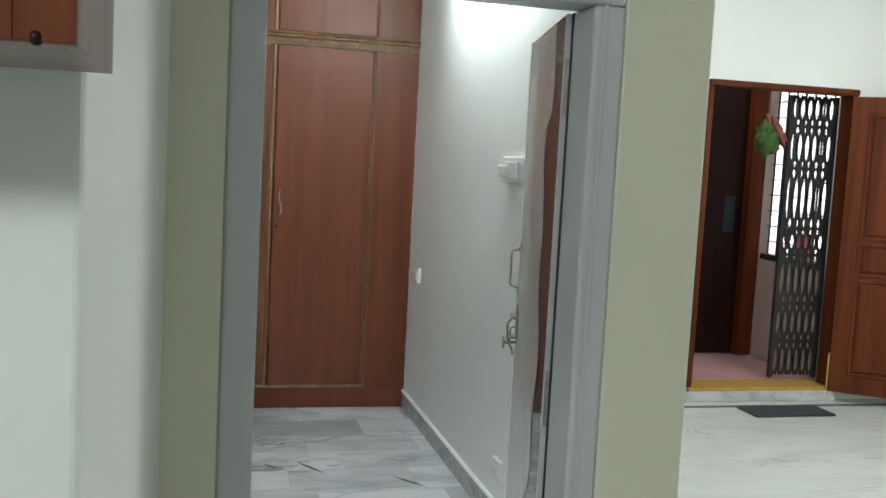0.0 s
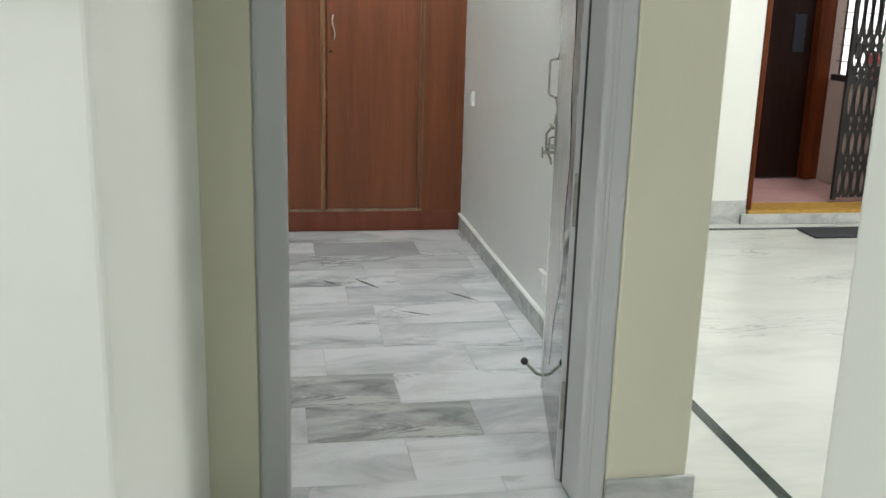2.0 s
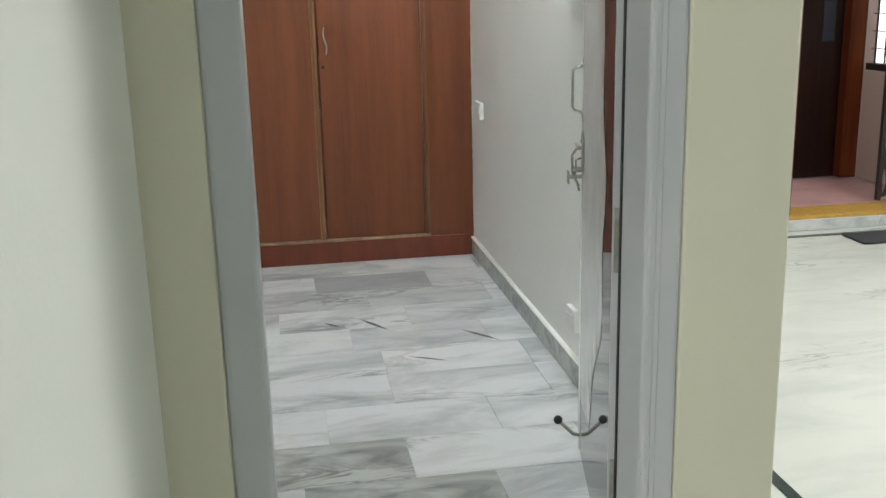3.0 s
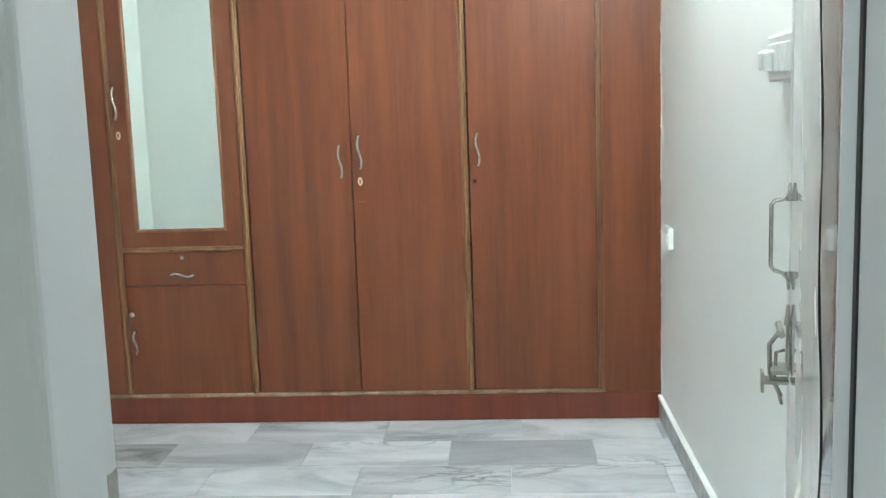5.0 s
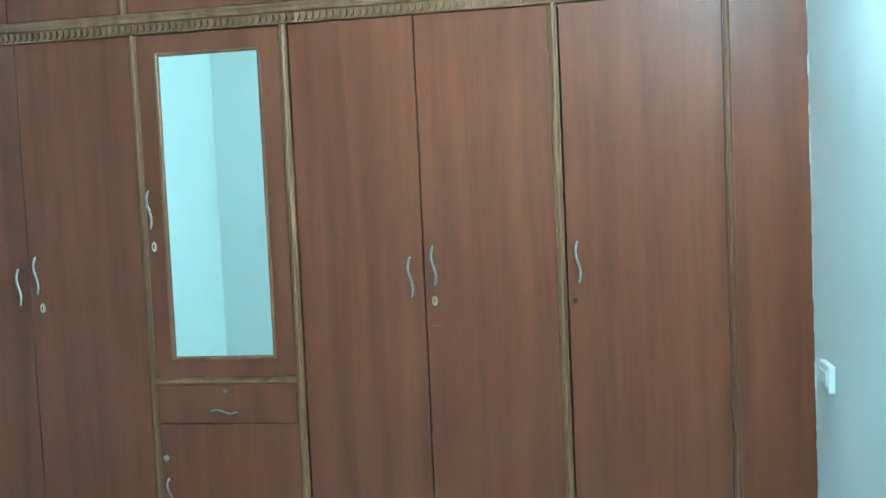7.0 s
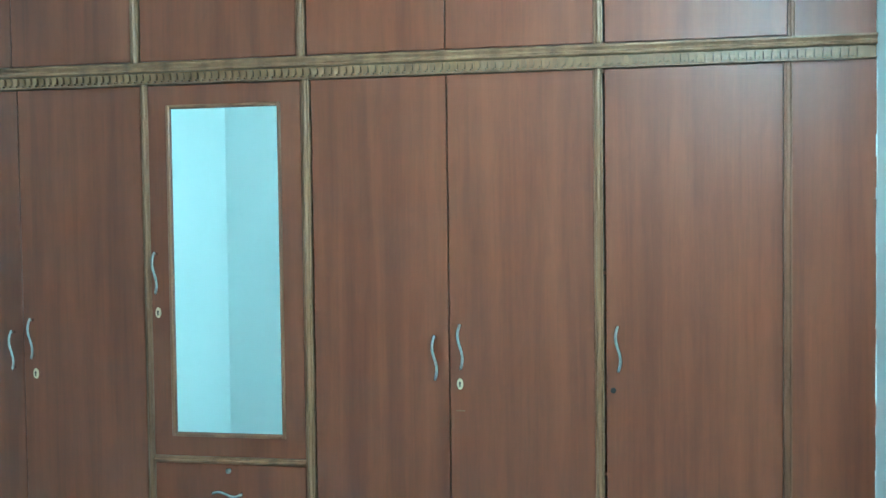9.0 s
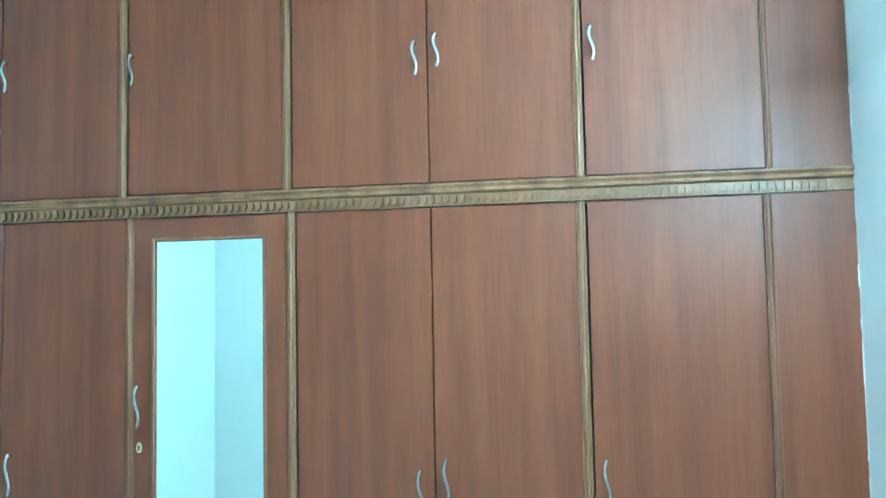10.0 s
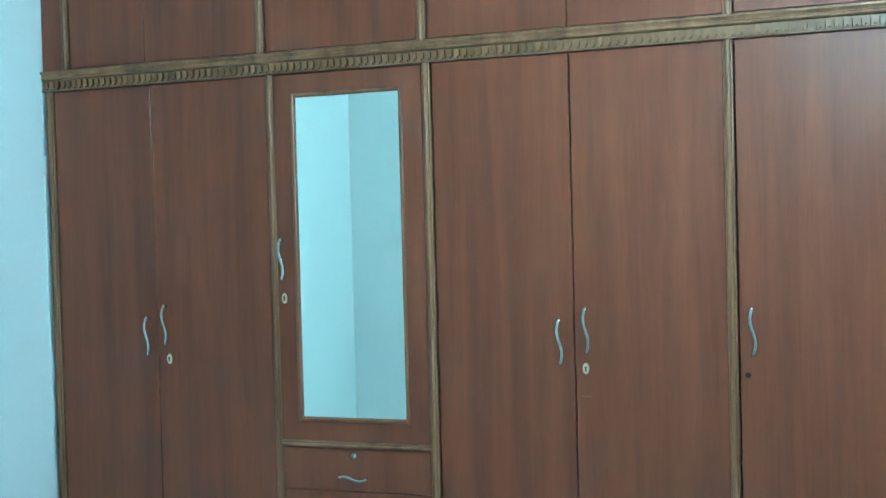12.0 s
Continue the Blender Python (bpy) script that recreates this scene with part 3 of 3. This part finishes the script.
me = bpy.data.meshes.new("dentil")
den.to_mesh(me)
den.free()
me.materials.append(M["gold_plain"])
n = int((XR - XL - 0.03) / 0.0245)
for i in range(n):
    ob = new("dentil", me)
    ob.parent = mo
    ob.matrix_basis = Matrix.Translation(Vector((XL + 0.02 + i * 0.0245, YF + 0.0042, 2.0835)) - Vector((-0.3, YF, ZM0)))

# upper lofts
ups = [(-1.862, -1.832, -1.832, -1.062, -1.508, (-1.552, 2.498, 2.614), (-1.488, 2.522, 2.636)),
       (-1.062, -1.034, -1.034, -0.475, None, (-1.011, 2.519, 2.631), None),
       (-0.475, -0.447, -0.447, 0.494, 0.022, (-0.018, 2.493, 2.61), (0.054, 2.516, 2.632)),
       (0.494, 0.521, 0.521, 1.074, None, (0.556, 2.505, 2.622), None)]
for k, (b0, b1, x0, x1, gap, h1, h2) in enumerate(ups):
    two = gap is not None
    c = thing("loft_unit", ((x0 + x1) / 2, 6.4, ZM1), "red-brown laminate loft unit with %s" % ("two plain doors" if two else "one plain door"), "cabinet", UPG)
    carcass(c, b0 + 0.012, (x1 + 0.012 if k < 3 else XR - 0.003), ZM1 + 0.001, ZT, 0)
    beading(c, b0, b1, ZM1 + 0.001, ZT)
    spans = [(x0, gap, h1), (gap, x1, h2)] if two else [(x0, x1, h1)]
    for a0, a1, h in spans:
        d = shutter(c, a0, a1, ZM1 + 0.003, ZT)
        part("handle", s_handle(*h), M["steel"], d, "wavy steel handle", True)
    if k == 0:
        part("filler", box(XL + 0.002, -1.8625, YF, YF + 0.019, ZM1 + 0.001, 2.673, 0.001), M["wood"], c)
    if k == 3:
        beading(c, 1.074, 1.097, ZM1 + 0.001, ZT, 0.006, "bead_brown")
        part("filler", box(1.097, XR - 0.003, YF, YF + 0.019, ZM1 + 0.001, ZT, 0.001), M["wood"], c)
tp = thing("top_fascia", (-0.3, YF, ZT), "red-brown laminate fascia between lofts and ceiling", "fascia")
part("board", box(-1.870, XR - 0.003, YF + 0.001, YF + 0.02, ZT + 0.024, CEIL - 0.010, 0.001), M["plinth"], tp)
part("beading", bead_rod(-1.870, XR - 0.003, ZT + 0.001, ZT + 0.0225), M["gold_worn"], tp, "weathered pale gold beading")
# rough white filler along the joint of wardrobe and wall
b = bmesh.new()
rng = random.Random(9)
z = 0.13
while z < 3.05:
    l = rng.uniform(0.01, 0.07)
    if rng.random() < 0.75:
        w = rng.uniform(0.0015, 0.005)
        box(XR - w, XR - 0.0005, YF - 0.004, YF - 0.0002, z, z + l, 0.001, 1, b)
    z += l
setting("trim_putty", b, M["bed_paint"], "rough white putty along the wardrobe edge", "putty")
b = bmesh.new()
x = -1.86
while x < 1.3:
    l = rng.uniform(0.02, 0.12)
    if rng.random() < 0.55:
        box(x, x + l, YF - 0.003, YF + 0.0008, CEIL - rng.uniform(0.003, 0.013), CEIL - 0.0005, 0.0005, 1, b)
    x += l
setting("trim_putty_top", b, M["bed_paint"], "rough white putty along the ceiling joint", "putty")
b = bmesh.new()
z = 0.2
while z < 2.05:
    l = rng.uniform(0.015, 0.09)
    if rng.random() < 0.6:
        box(XL + 0.0005, XL + rng.uniform(0.002, 0.008), YF - 0.012, YF - 0.0095, z, z + l, 0.0008, 1, b)
    z += l
setting("trim_putty_left", b, M["bed_paint"], "rough white putty beside the wardrobe", "putty")

# tube light high on the partition wall
M["tube"], nt_, b_ = material("lit fluorescent tube")
b_.inputs["Emission Color"].default_value, b_.inputs["Emission Strength"].default_value = (0.93, 1.0, 0.97, 1), 170
tl = thing("tube_light", (XR, 4.65, 2.45), "lit fluorescent tube light on a white batten", "lamp")
part("batten", box(XR - 0.04, XR - 0.0005, 4.03, 5.27, 2.42, 2.48, 0.004), M["white_plastic"], tl)
part("tube", cyl((XR - 0.10, 4.05, 2.45), (XR - 0.10, 5.25, 2.45), 0.018, None, 16), M["tube"], tl, "glowing white tube", True)
for y in (4.04, 5.26):
    part("holder", box(XR - 0.122, XR - 0.0405, y - 0.009, y + 0.009, 2.425, 2.475, 0.003), M["white_plastic"], tl)

# ---- bedroom fittings ----
def wall_plate(name, y0, y1, z0, z1, label, d, switches):
    t = thing(name, (XR, (y0 + y1) / 2, (z0 + z1) / 2), label, "switch")
    part("box", box(XR - d, XR - 0.0005, y0, y1, z0, z1, 0.005, 2), M["white_plastic"], t)
    n = len(switches)
    for i, kind in enumerate(switches):
        a0 = y0 + 0.012 + (y1 - y0 - 0.024) * i / n
        a1 = y0 + 0.012 + (y1 - y0 - 0.024) * (i + 1) / n - 0.004
        part(kind, box(XR - d - 0.005, XR - d - 0.0003, a0, a1, z0 + 0.02, z1 - 0.02, 0.002), M["white_plastic"], t)
    return t


wall_plate("switch_plate", 5.80, 5.93, 0.78, 0.865, "small white plastic switch plate on the wall", 0.022, ["rocker", "rocker"])
sb = wall_plate("switch_board", 4.08, 4.30, 1.40, 1.505, "white plastic switch board with plugged adapter", 0.03, ["rocker", "rocker", "rocker", "socket"])
part("adapter", box(XR - 0.062, XR - 0.036, 4.22, 4.27, 1.425, 1.47, 0.006, 2), M["white_plastic"], sb, "white plug adapter")
wall_plate("low_socket", 4.15, 4.25, 0.20, 0.285, "white plastic wall socket near the skirting", 0.022, ["socket"])
b = cyl((XL - 0.05, 5.03, 2.135), (XL + 0.004, 5.03, 2.135), 0.022, 0.018, 14)
merge(b, box(XL - 0.002, XL + 0.003, 5.035, 5.055, 2.108, 2.13, 0.002))
ob = part("pipe_hole", b, M["black"])
tagged(ob, "black open pipe end in the wall above the window", "pipe")

# ---- window ----
FX = XL - 0.06
win = thing("window_1", (XL - 0.1, (WY0 + WY1) / 2, WZ0), "white framed window with a white steel grille", "window")
win["kind"] = "structure"
b = bmesh.new()
GY0, GY1 = WY0 + 0.075, WY1 - 0.062
for a in ((WY0, GY0, WZ0, WZ1), (GY1, WY1 - 0.001, WZ0, WZ1 - 0.001), (GY0, GY1, 1.915, WZ1 - 0.001), (GY0, GY1, WZ0, 0.93), (GY0, GY1, 1.305, 1.378)):
    box(FX - 0.07, FX, *a, 0.004, 1, b)
part("window_frame", b, M["upvc"], win)
for y in [GY1 - 0.098 - 0.055 * (i % 2) - 0.155 * (i // 2) for i in range(11)]:
    if y > GY0:
        part("grille_bar", box(FX - 0.030, FX - 0.018, y - 0.006, y + 0.006, 0.93, 1.915, 0.002), M["upvc"], win)
for z0, n in ((1.915, 6), (1.305, 4)):
    for i in range(n):
        z = z0 - 0.092 - 0.051 * (i % 2) - 0.152 * (i // 2)
        part("grille_bar", box(FX - 0.018, FX - 0.006, GY0, GY1, z - 0.006, z + 0.006, 0.002), M["upvc"], win)
for (y0, y1, x) in ((4.70, GY1, FX - 0.12), (GY0, 4.78, FX - 0.16)):
    for z0, z1 in ((1.36, 1.93), (0.9, 1.32)):
        b = bmesh.new()
        for a in ((y0, y0 + 0.06, z0, z1), (y1 - 0.09, y1, z0, z1), (y0 + 0.06, y1 - 0.09, z0, z0 + 0.07), (y0 + 0.06, y1 - 0.09, z1 - 0.06, z1)):
            box(x - 0.03, x, *a, 0.004, 1, b)
        s = part("sash", b, M["upvc"], win, "white sliding sash")
        p = part("pane", box(x - 0.017, x - 0.013, y0 + 0.06, y1 - 0.09, z0 + 0.07, z1 - 0.06), M["glass"], s)
        p.visible_shadow = False
        part("gasket", box(x - 0.002, x + 0.003, y1 - 0.10, y1 - 0.088, z0 + 0.06, z1 - 0.06), M["black"], s)
bw = thing("backdrop", (-4.2, 5, -0.25), "ochre painted wall of the next building", "wall")
bw["kind"] = "structure"
part("facade", box(-4.4, -4.2, 2, 10, -0.25, 5), M["ochre"], bw)

# ---- hall things ----
cb = thing("wall_cabinet", (-0.45, 1.68, 1.585), "hanging kitchen cabinet with glass doors in red-brown frames", "cabinet")
CX0, CX1, CY0, CZ0, CZ1 = -0.95, -0.010, 1.47, 1.585, 2.3
b = box(CX1 - 0.018, CX1, CY0 + 0.02, 1.897, CZ0, CZ1, 0.001)
part("side_panel", b, M["cab_side"], cb, "greyish brown laminate side")
part("side_panel", box(CX0, CX0 + 0.018, CY0 + 0.02, 1.897, CZ0, CZ1, 0.001), M["cab_side"], cb)
part("bottom_panel", box(CX0 + 0.018, CX1 - 0.018, CY0 + 0.02, 1.897, CZ0, CZ0 + 0.018, 0.001), M["cab_side"], cb)
part("top_panel", box(CX0 + 0.018, CX1 - 0.018, CY0 + 0.02, 1.897, CZ1 - 0.018, CZ1, 0.001), M["cab_side"], cb)
part("shelf", box(CX0 + 0.018, CX1 - 0.018, CY0 + 0.06, 1.897, 1.93, 1.945), M["cab_side"], cb)
for x0, x1 in ((CX0, -0.494), (-0.490, CX1)):
    b = bmesh.new()
    for a in ((x0, x0 + 0.055, CZ0, CZ1), (x1 - 0.055, x1, CZ0, CZ1), (x0 + 0.055, x1 - 0.055, CZ0, CZ0 + 0.055), (x0 + 0.055, x1 - 0.055, CZ1 - 0.055, CZ1)):
        box(a[0], a[1], CY0, CY0 + 0.019, a[2], a[3], 0.001, 1, b)
    d = part("door", b, M["entry_wood"], cb, "red-brown framed glass door")
    part("pane", box(x0 + 0.055, x1 - 0.055, CY0 + 0.008, CY0 + 0.012, CZ0 + 0.055, CZ1 - 0.055), M["glass"], d)
part("catch", ball((CX1 - 0.035, CY0 + 0.005, CZ0 + 0.004), 0.008), M["dark_wood"], cb, smooth=True)
tagged(part("packet", box(-0.28, -0.12, 1.56, 1.7, CZ0 + 0.018, CZ0 + 0.2, 0.004), M["pot"]), "pale blue and white packet in the cabinet", "packet")

ct = thing("low_counter", (1.5, 1.14, 0), "cream painted low counter with a marble edge", "counter")
part("base", box(0.89, 2.0, 1.09, 1.1895, 0.0, 0.70, 0.006), M["cream"], ct)
part("slab_top", box(0.908, 2.0, 1.15, 1.1895, 0.7005, 0.84, 0.004), M["skirt"], ct, "grey marble edge")

# ---- entrance ----
ef = thing("entrance_frame", (3.74, 6.25, 0), "brown teak entrance door frame", "door frame")
for nm, a in (("jamb", (EX0 - 0.005, EX0 + 0.028, 0.09, EZ1 - 0.04)), ("jamb", (EX1 - 0.035, EX1 - 0.001, 0.09, EZ1 - 0.04)), ("head", (EX0 - 0.005, EX1 + 0.01, EZ1 - 0.04, EZ1 + 0.0))):
    part(nm, box(a[0], a[1], 6.155, 6.30, a[2], a[3], 0.006), M["entry_wood"], ef)
tagged(part("threshold", box(EX0, EX1, 6.14, 6.38, 0.001, 0.088, 0.006), M["sill"]), "yellow painted raised threshold of the entrance", "threshold")
part("apron", box(EX0 - 0.05, EX1, 6.125, 6.139, 0.001, 0.068, 0.003), M["skirt"], ef, "grey marble apron")
el = thing("entrance_door", (EX1 - 0.045, 6.15, 0.02), "open polished teak entrance door with moulded panels", "door", rz=-40)
LW = 0.95
part("leaf", box(0, LW, -0.035, 0, 0.05, 1.99, 0.003), M["entry_wood"], el, local=True)
for z0, z1 in ((0.2, 0.78), (0.86, 1.02), (1.10, 1.86)):
    b = box(0.14, LW - 0.14, -0.043, -0.0355, z0, z1, 0.008, 2)
    part("panel", b, M["entry_wood"], el, local=True)
    b = bmesh.new()
    for a in ((0.11, 0.13, z0 - 0.03, z1 + 0.03), (LW - 0.13, LW - 0.11, z0 - 0.03, z1 + 0.03), (0.13, LW - 0.13, z0 - 0.03, z0 - 0.01), (0.13, LW - 0.13, z1 + 0.01, z1 + 0.03)):
        box(a[0], a[1], -0.044, -0.0355, a[2], a[3], 0.003, 1, b)
    part("panel_moulding", b, M["entry_wood"], el, local=True)
part("edge_guard", box(-0.012, -0.001, -0.036, 0.0, 0.02, 0.30, 0.002), M["sill"], el, "yellow painted lower edge", local=True)

dm = thing("doormat", (3.73, 5.87, 0), "flat dark grey doormat on the marble floor", "doormat")
part("mat", box(3.46, 4.02, 5.74, 5.975, 0.003, 0.014, 0.004), M["mat"], dm)

# collapsible iron gate, drawn half across
gt = thing("iron_gate", (4.06, 6.34, 0.11), "black iron collapsible gate with oval links", "gate")
cols, gx0, gx1 = 6, 3.915, 4.24


def gate_pts(xc, s, amp):
    pts, z = [], 0.13
    lens = [0.20, 0.06, 0.20, 0.06, 0.27, 0.06, 0.12, 0.06, 0.34, 0.06, 0.22, 0.06, 0.17]
    for l in lens:
        a = amp if l > 0.1 else amp * 0.35
        for i in range(8):
            pts.append((xc + s * a * math.sin(math.pi * i / 8) ** 0.7 + s * 0.004, 6.34, z + l * i / 8))
        z += l
    pts.append((xc + s * 0.004, 6.34, z))
    return pts


for i in range(cols):
    xc = gx0 + (gx1 - gx0) * (i + 0.5) / cols
    for s in (-1, 1):
        part("link_bar", sweep(gate_pts(xc, s, 0.022), 0.0135, 0.004, Vector((1, 0, 0)), 6), M["iron"], gt)
for x in (gx0 - 0.005, gx1 + 0.005):
    part("upright", box(x - 0.012, x + 0.012, 6.325, 6.355, 0.111, 2.01), M["iron"], gt)
for z in (0.36, 0.62, 0.95, 1.13, 1.53, 1.81):
    part("cross_bar", box(gx0, gx1, 6.333, 6.347, z - 0.009, z + 0.009), M["iron"], gt)
part("lock_plate", box(gx0 + 0.01, gx0 + 0.06, 6.31, 6.332, 1.04, 1.14, 0.01, 2), M["iron"], gt)

# landing outside
setting("floor_landing", box(2.8, 5.2, 6.381, 8.0, -0.15, 0.088), M["pink"], "pinkish stone landing outside the entrance", "floor")
setting("wall_landing", box(2.8, 4.40, 7.24, 7.4, 0.10, CEIL), M["parapet"], "plastered wall of the landing", "wall")
setting("wall_landing_side", box(2.8, 2.95, 6.36, 7.24, 0.10, CEIL), M["parapet"], "plastered side wall of the landing", "wall")
setting("ceiling_landing", box(2.8, 5.2, 6.36, 8.0, 2.6, 2.7), M["ceiling"], "white soffit over the landing", "ceiling")
ld = thing("landing_door", (3.7, 7.2, 0.1), "dark polished wooden door across the landing", "door")
part("leaf", box(3.2, 4.12, 7.20, 7.238, 0.101, 2.3, 0.003), M["dark_wood"], ld)
part("frame_post", box(4.12, 4.24, 7.12, 7.238, 0.101, 2.4, 0.004), M["entry_wood"], ld, "red-brown frame post")
part("plate", box(3.96, 4.05, 7.19, 7.1995, 1.03, 1.3, 0.004), M["blue_grey"], ld, "dark blue name plate")
setting("parapet", box(4.24, 4.36, 6.36, 7.12, 0.10, 0.84, 0.004), M["parapet"], "low plastered parapet of the landing", "parapet")
gr = thing("parapet_grille", (4.29, 6.8, 0.84), "dark iron grille above the parapet", "grille")
part("rail", box(4.25, 4.33, 6.36, 7.12, 0.841, 0.885, 0.004), M["iron"], gr)
for i in range(7):
    y = 6.42 + i * 0.11
    part("bar", box(4.285, 4.295, y - 0.005, y + 0.005, 0.886, 2.59), M["iron"], gr)
for i in range(14):
    z = 0.98 + i * 0.115
    part("bar", box(4.284, 4.296, 6.36, 7.12, z - 0.004, z + 0.004), M["dull_steel"], gr)
bd = setting("backdrop_sky", box(7.0, 7.05, 4.0, 14.0, -0.25, 6.0), M["glow"], "hazy bright daylight outside", "backdrop")
tagged(part("bucket", cyl((4.5, 6.95, 0.845), (4.5, 6.95, 1.05), 0.05, 0.07), M["pink_bucket"], smooth=True), "faded red plastic bucket beyond the grille", "bucket")
tagged(part("ledge", box(4.36, 4.8, 6.36, 7.24, 0.7, 0.844), M["parapet"]), "plastered ledge outside the parapet", "ledge", kind="structure")

# cloth bundle hung in the entrance
bg = thing("hanging_cloth", (3.62, 6.26, 1.62), "green and red cloth bundle hanging in the entrance", "cloth")
for nm, mat, c0, sc in (("green_fold", "green", (3.70, 6.26, 1.71), (0.075, 0.05, 0.11)), ("red_fold", "red_cloth", (3.755, 6.25, 1.765), (0.035, 0.04, 0.11))):
    b = bmesh.new()
    bmesh.ops.create_icosphere(b, subdivisions=4, radius=1)
    for v in b.verts:
        n = noise.noise(v.co * 2.3 + Vector((3, 1, 0))) * 0.45 + noise.noise(v.co * 6) * 0.18
        v.co *= 1 + n
        v.co = Vector((v.co.x * sc[0], v.co.y * sc[1], v.co.z * sc[2]))
        if nm == "red_fold":
            v.co = Matrix.Rotation(radians(-35), 3, "Y") @ v.co
        v.co += Vector(c0)
    part(nm, b, M[mat], bg, smooth=True)
part("string", cyl((3.70, 6.26, 1.81), (3.69, 6.26, 2.018), 0.003), M["red_cloth"], bg)

# ---- bedroom floor slabs, in staggered courses ----
PITCH, LENS = 0.283, 0.575
shared = {}


def slab_mesh(w, d, dark):
    key = (round(w, 3), round(d, 3), dark)
    if key not in shared:
        b = box(-w / 2 + 0.0008, w / 2 - 0.0008, -d / 2 + 0.0008, d / 2 - 0.0008, -0.004, 0.0, 0.0006)
        me = bpy.data.meshes.new("slab")
        b.to_mesh(me)
        b.free()
        me.materials.append(M[("slab", "slab_dark", "slab_mid")[dark]])
        shared[key] = me
    return shared[key]


rng = random.Random(12)
STARTS = {-1: 0.72, 0: 0.43, 1: 0.10, 2: 0.25, 3: 0.55, 4: 0.08, 5: 0.65, 6: 0.40, 7: 0.07, 8: 0.31, 9: 0.62}
DARK = {(0, 0.43): 2, (7, 0.07): 1, (8, 0.31): 1, (0, -1.295): 1}
for r in range(-1, 11):
    y1 = 5.83 - PITCH * r
    y0 = y1 - PITCH
    y0, y1 = max(y0, 2.902), min(y1, 6.098)
    if y1 - y0 < 0.02:
        continue
    s = STARTS.get(r, 0.3)
    k = math.floor((XL - s) / LENS)
    while s + k * LENS < XR:
        x0, x1 = s + k * LENS, s + (k + 1) * LENS
        dark = DARK.get((r, round(x0, 3)), 0)
        x0, x1 = max(x0, XL), min(x1, XR)
        k += 1
        if x1 - x0 < 0.02:
            continue
        ob = new("slab", slab_mesh(x1 - x0, y1 - y0, dark))
        ob.parent = bed_floor
        ob.matrix_basis = Matrix.Translation(((x0 + x1) / 2, (y0 + y1) / 2, 0))
ob = new("slab", slab_mesh(DX1 - DX0 - 0.002, 0.118, 0))
ob.parent = bed_floor
ob.matrix_basis = Matrix.Translation(((DX0 + DX1) / 2, 2.844, 0.0035))

# dark veins that cross single slabs
for x, y, l, w, turn in ((0.66, 5.02, 0.20, 0.022, -58), (1.09, 4.78, 0.21, 0.02, -52), (0.83, 4.55, 0.16, 0.014, -28), (0.48, 5.05, 0.10, 0.02, -50)):
    vb = bmesh.new()
    n = 14
    rim = []
    for i in range(2 * n):
        t = (i if i < n else 2 * n - 1 - i) / (n - 1)
        s = 1 if i < n else -1
        half = w * 0.5 * math.sin(math.pi * min(max(t, 0.04), 0.96)) * (1 + 0.35 * noise.noise((x * 9 + t * 7, s, y)))
        rim.append(vb.verts.new((l * (t - 0.5), s * half, 0.0004)))
    vb.faces.new(rim)
    vein = part("vein", vb, M["strip_vein"], bed_floor, "dark grey vein", local=True)
    vein.matrix_basis = pose(x, y, 0.0, 0, 0, turn)
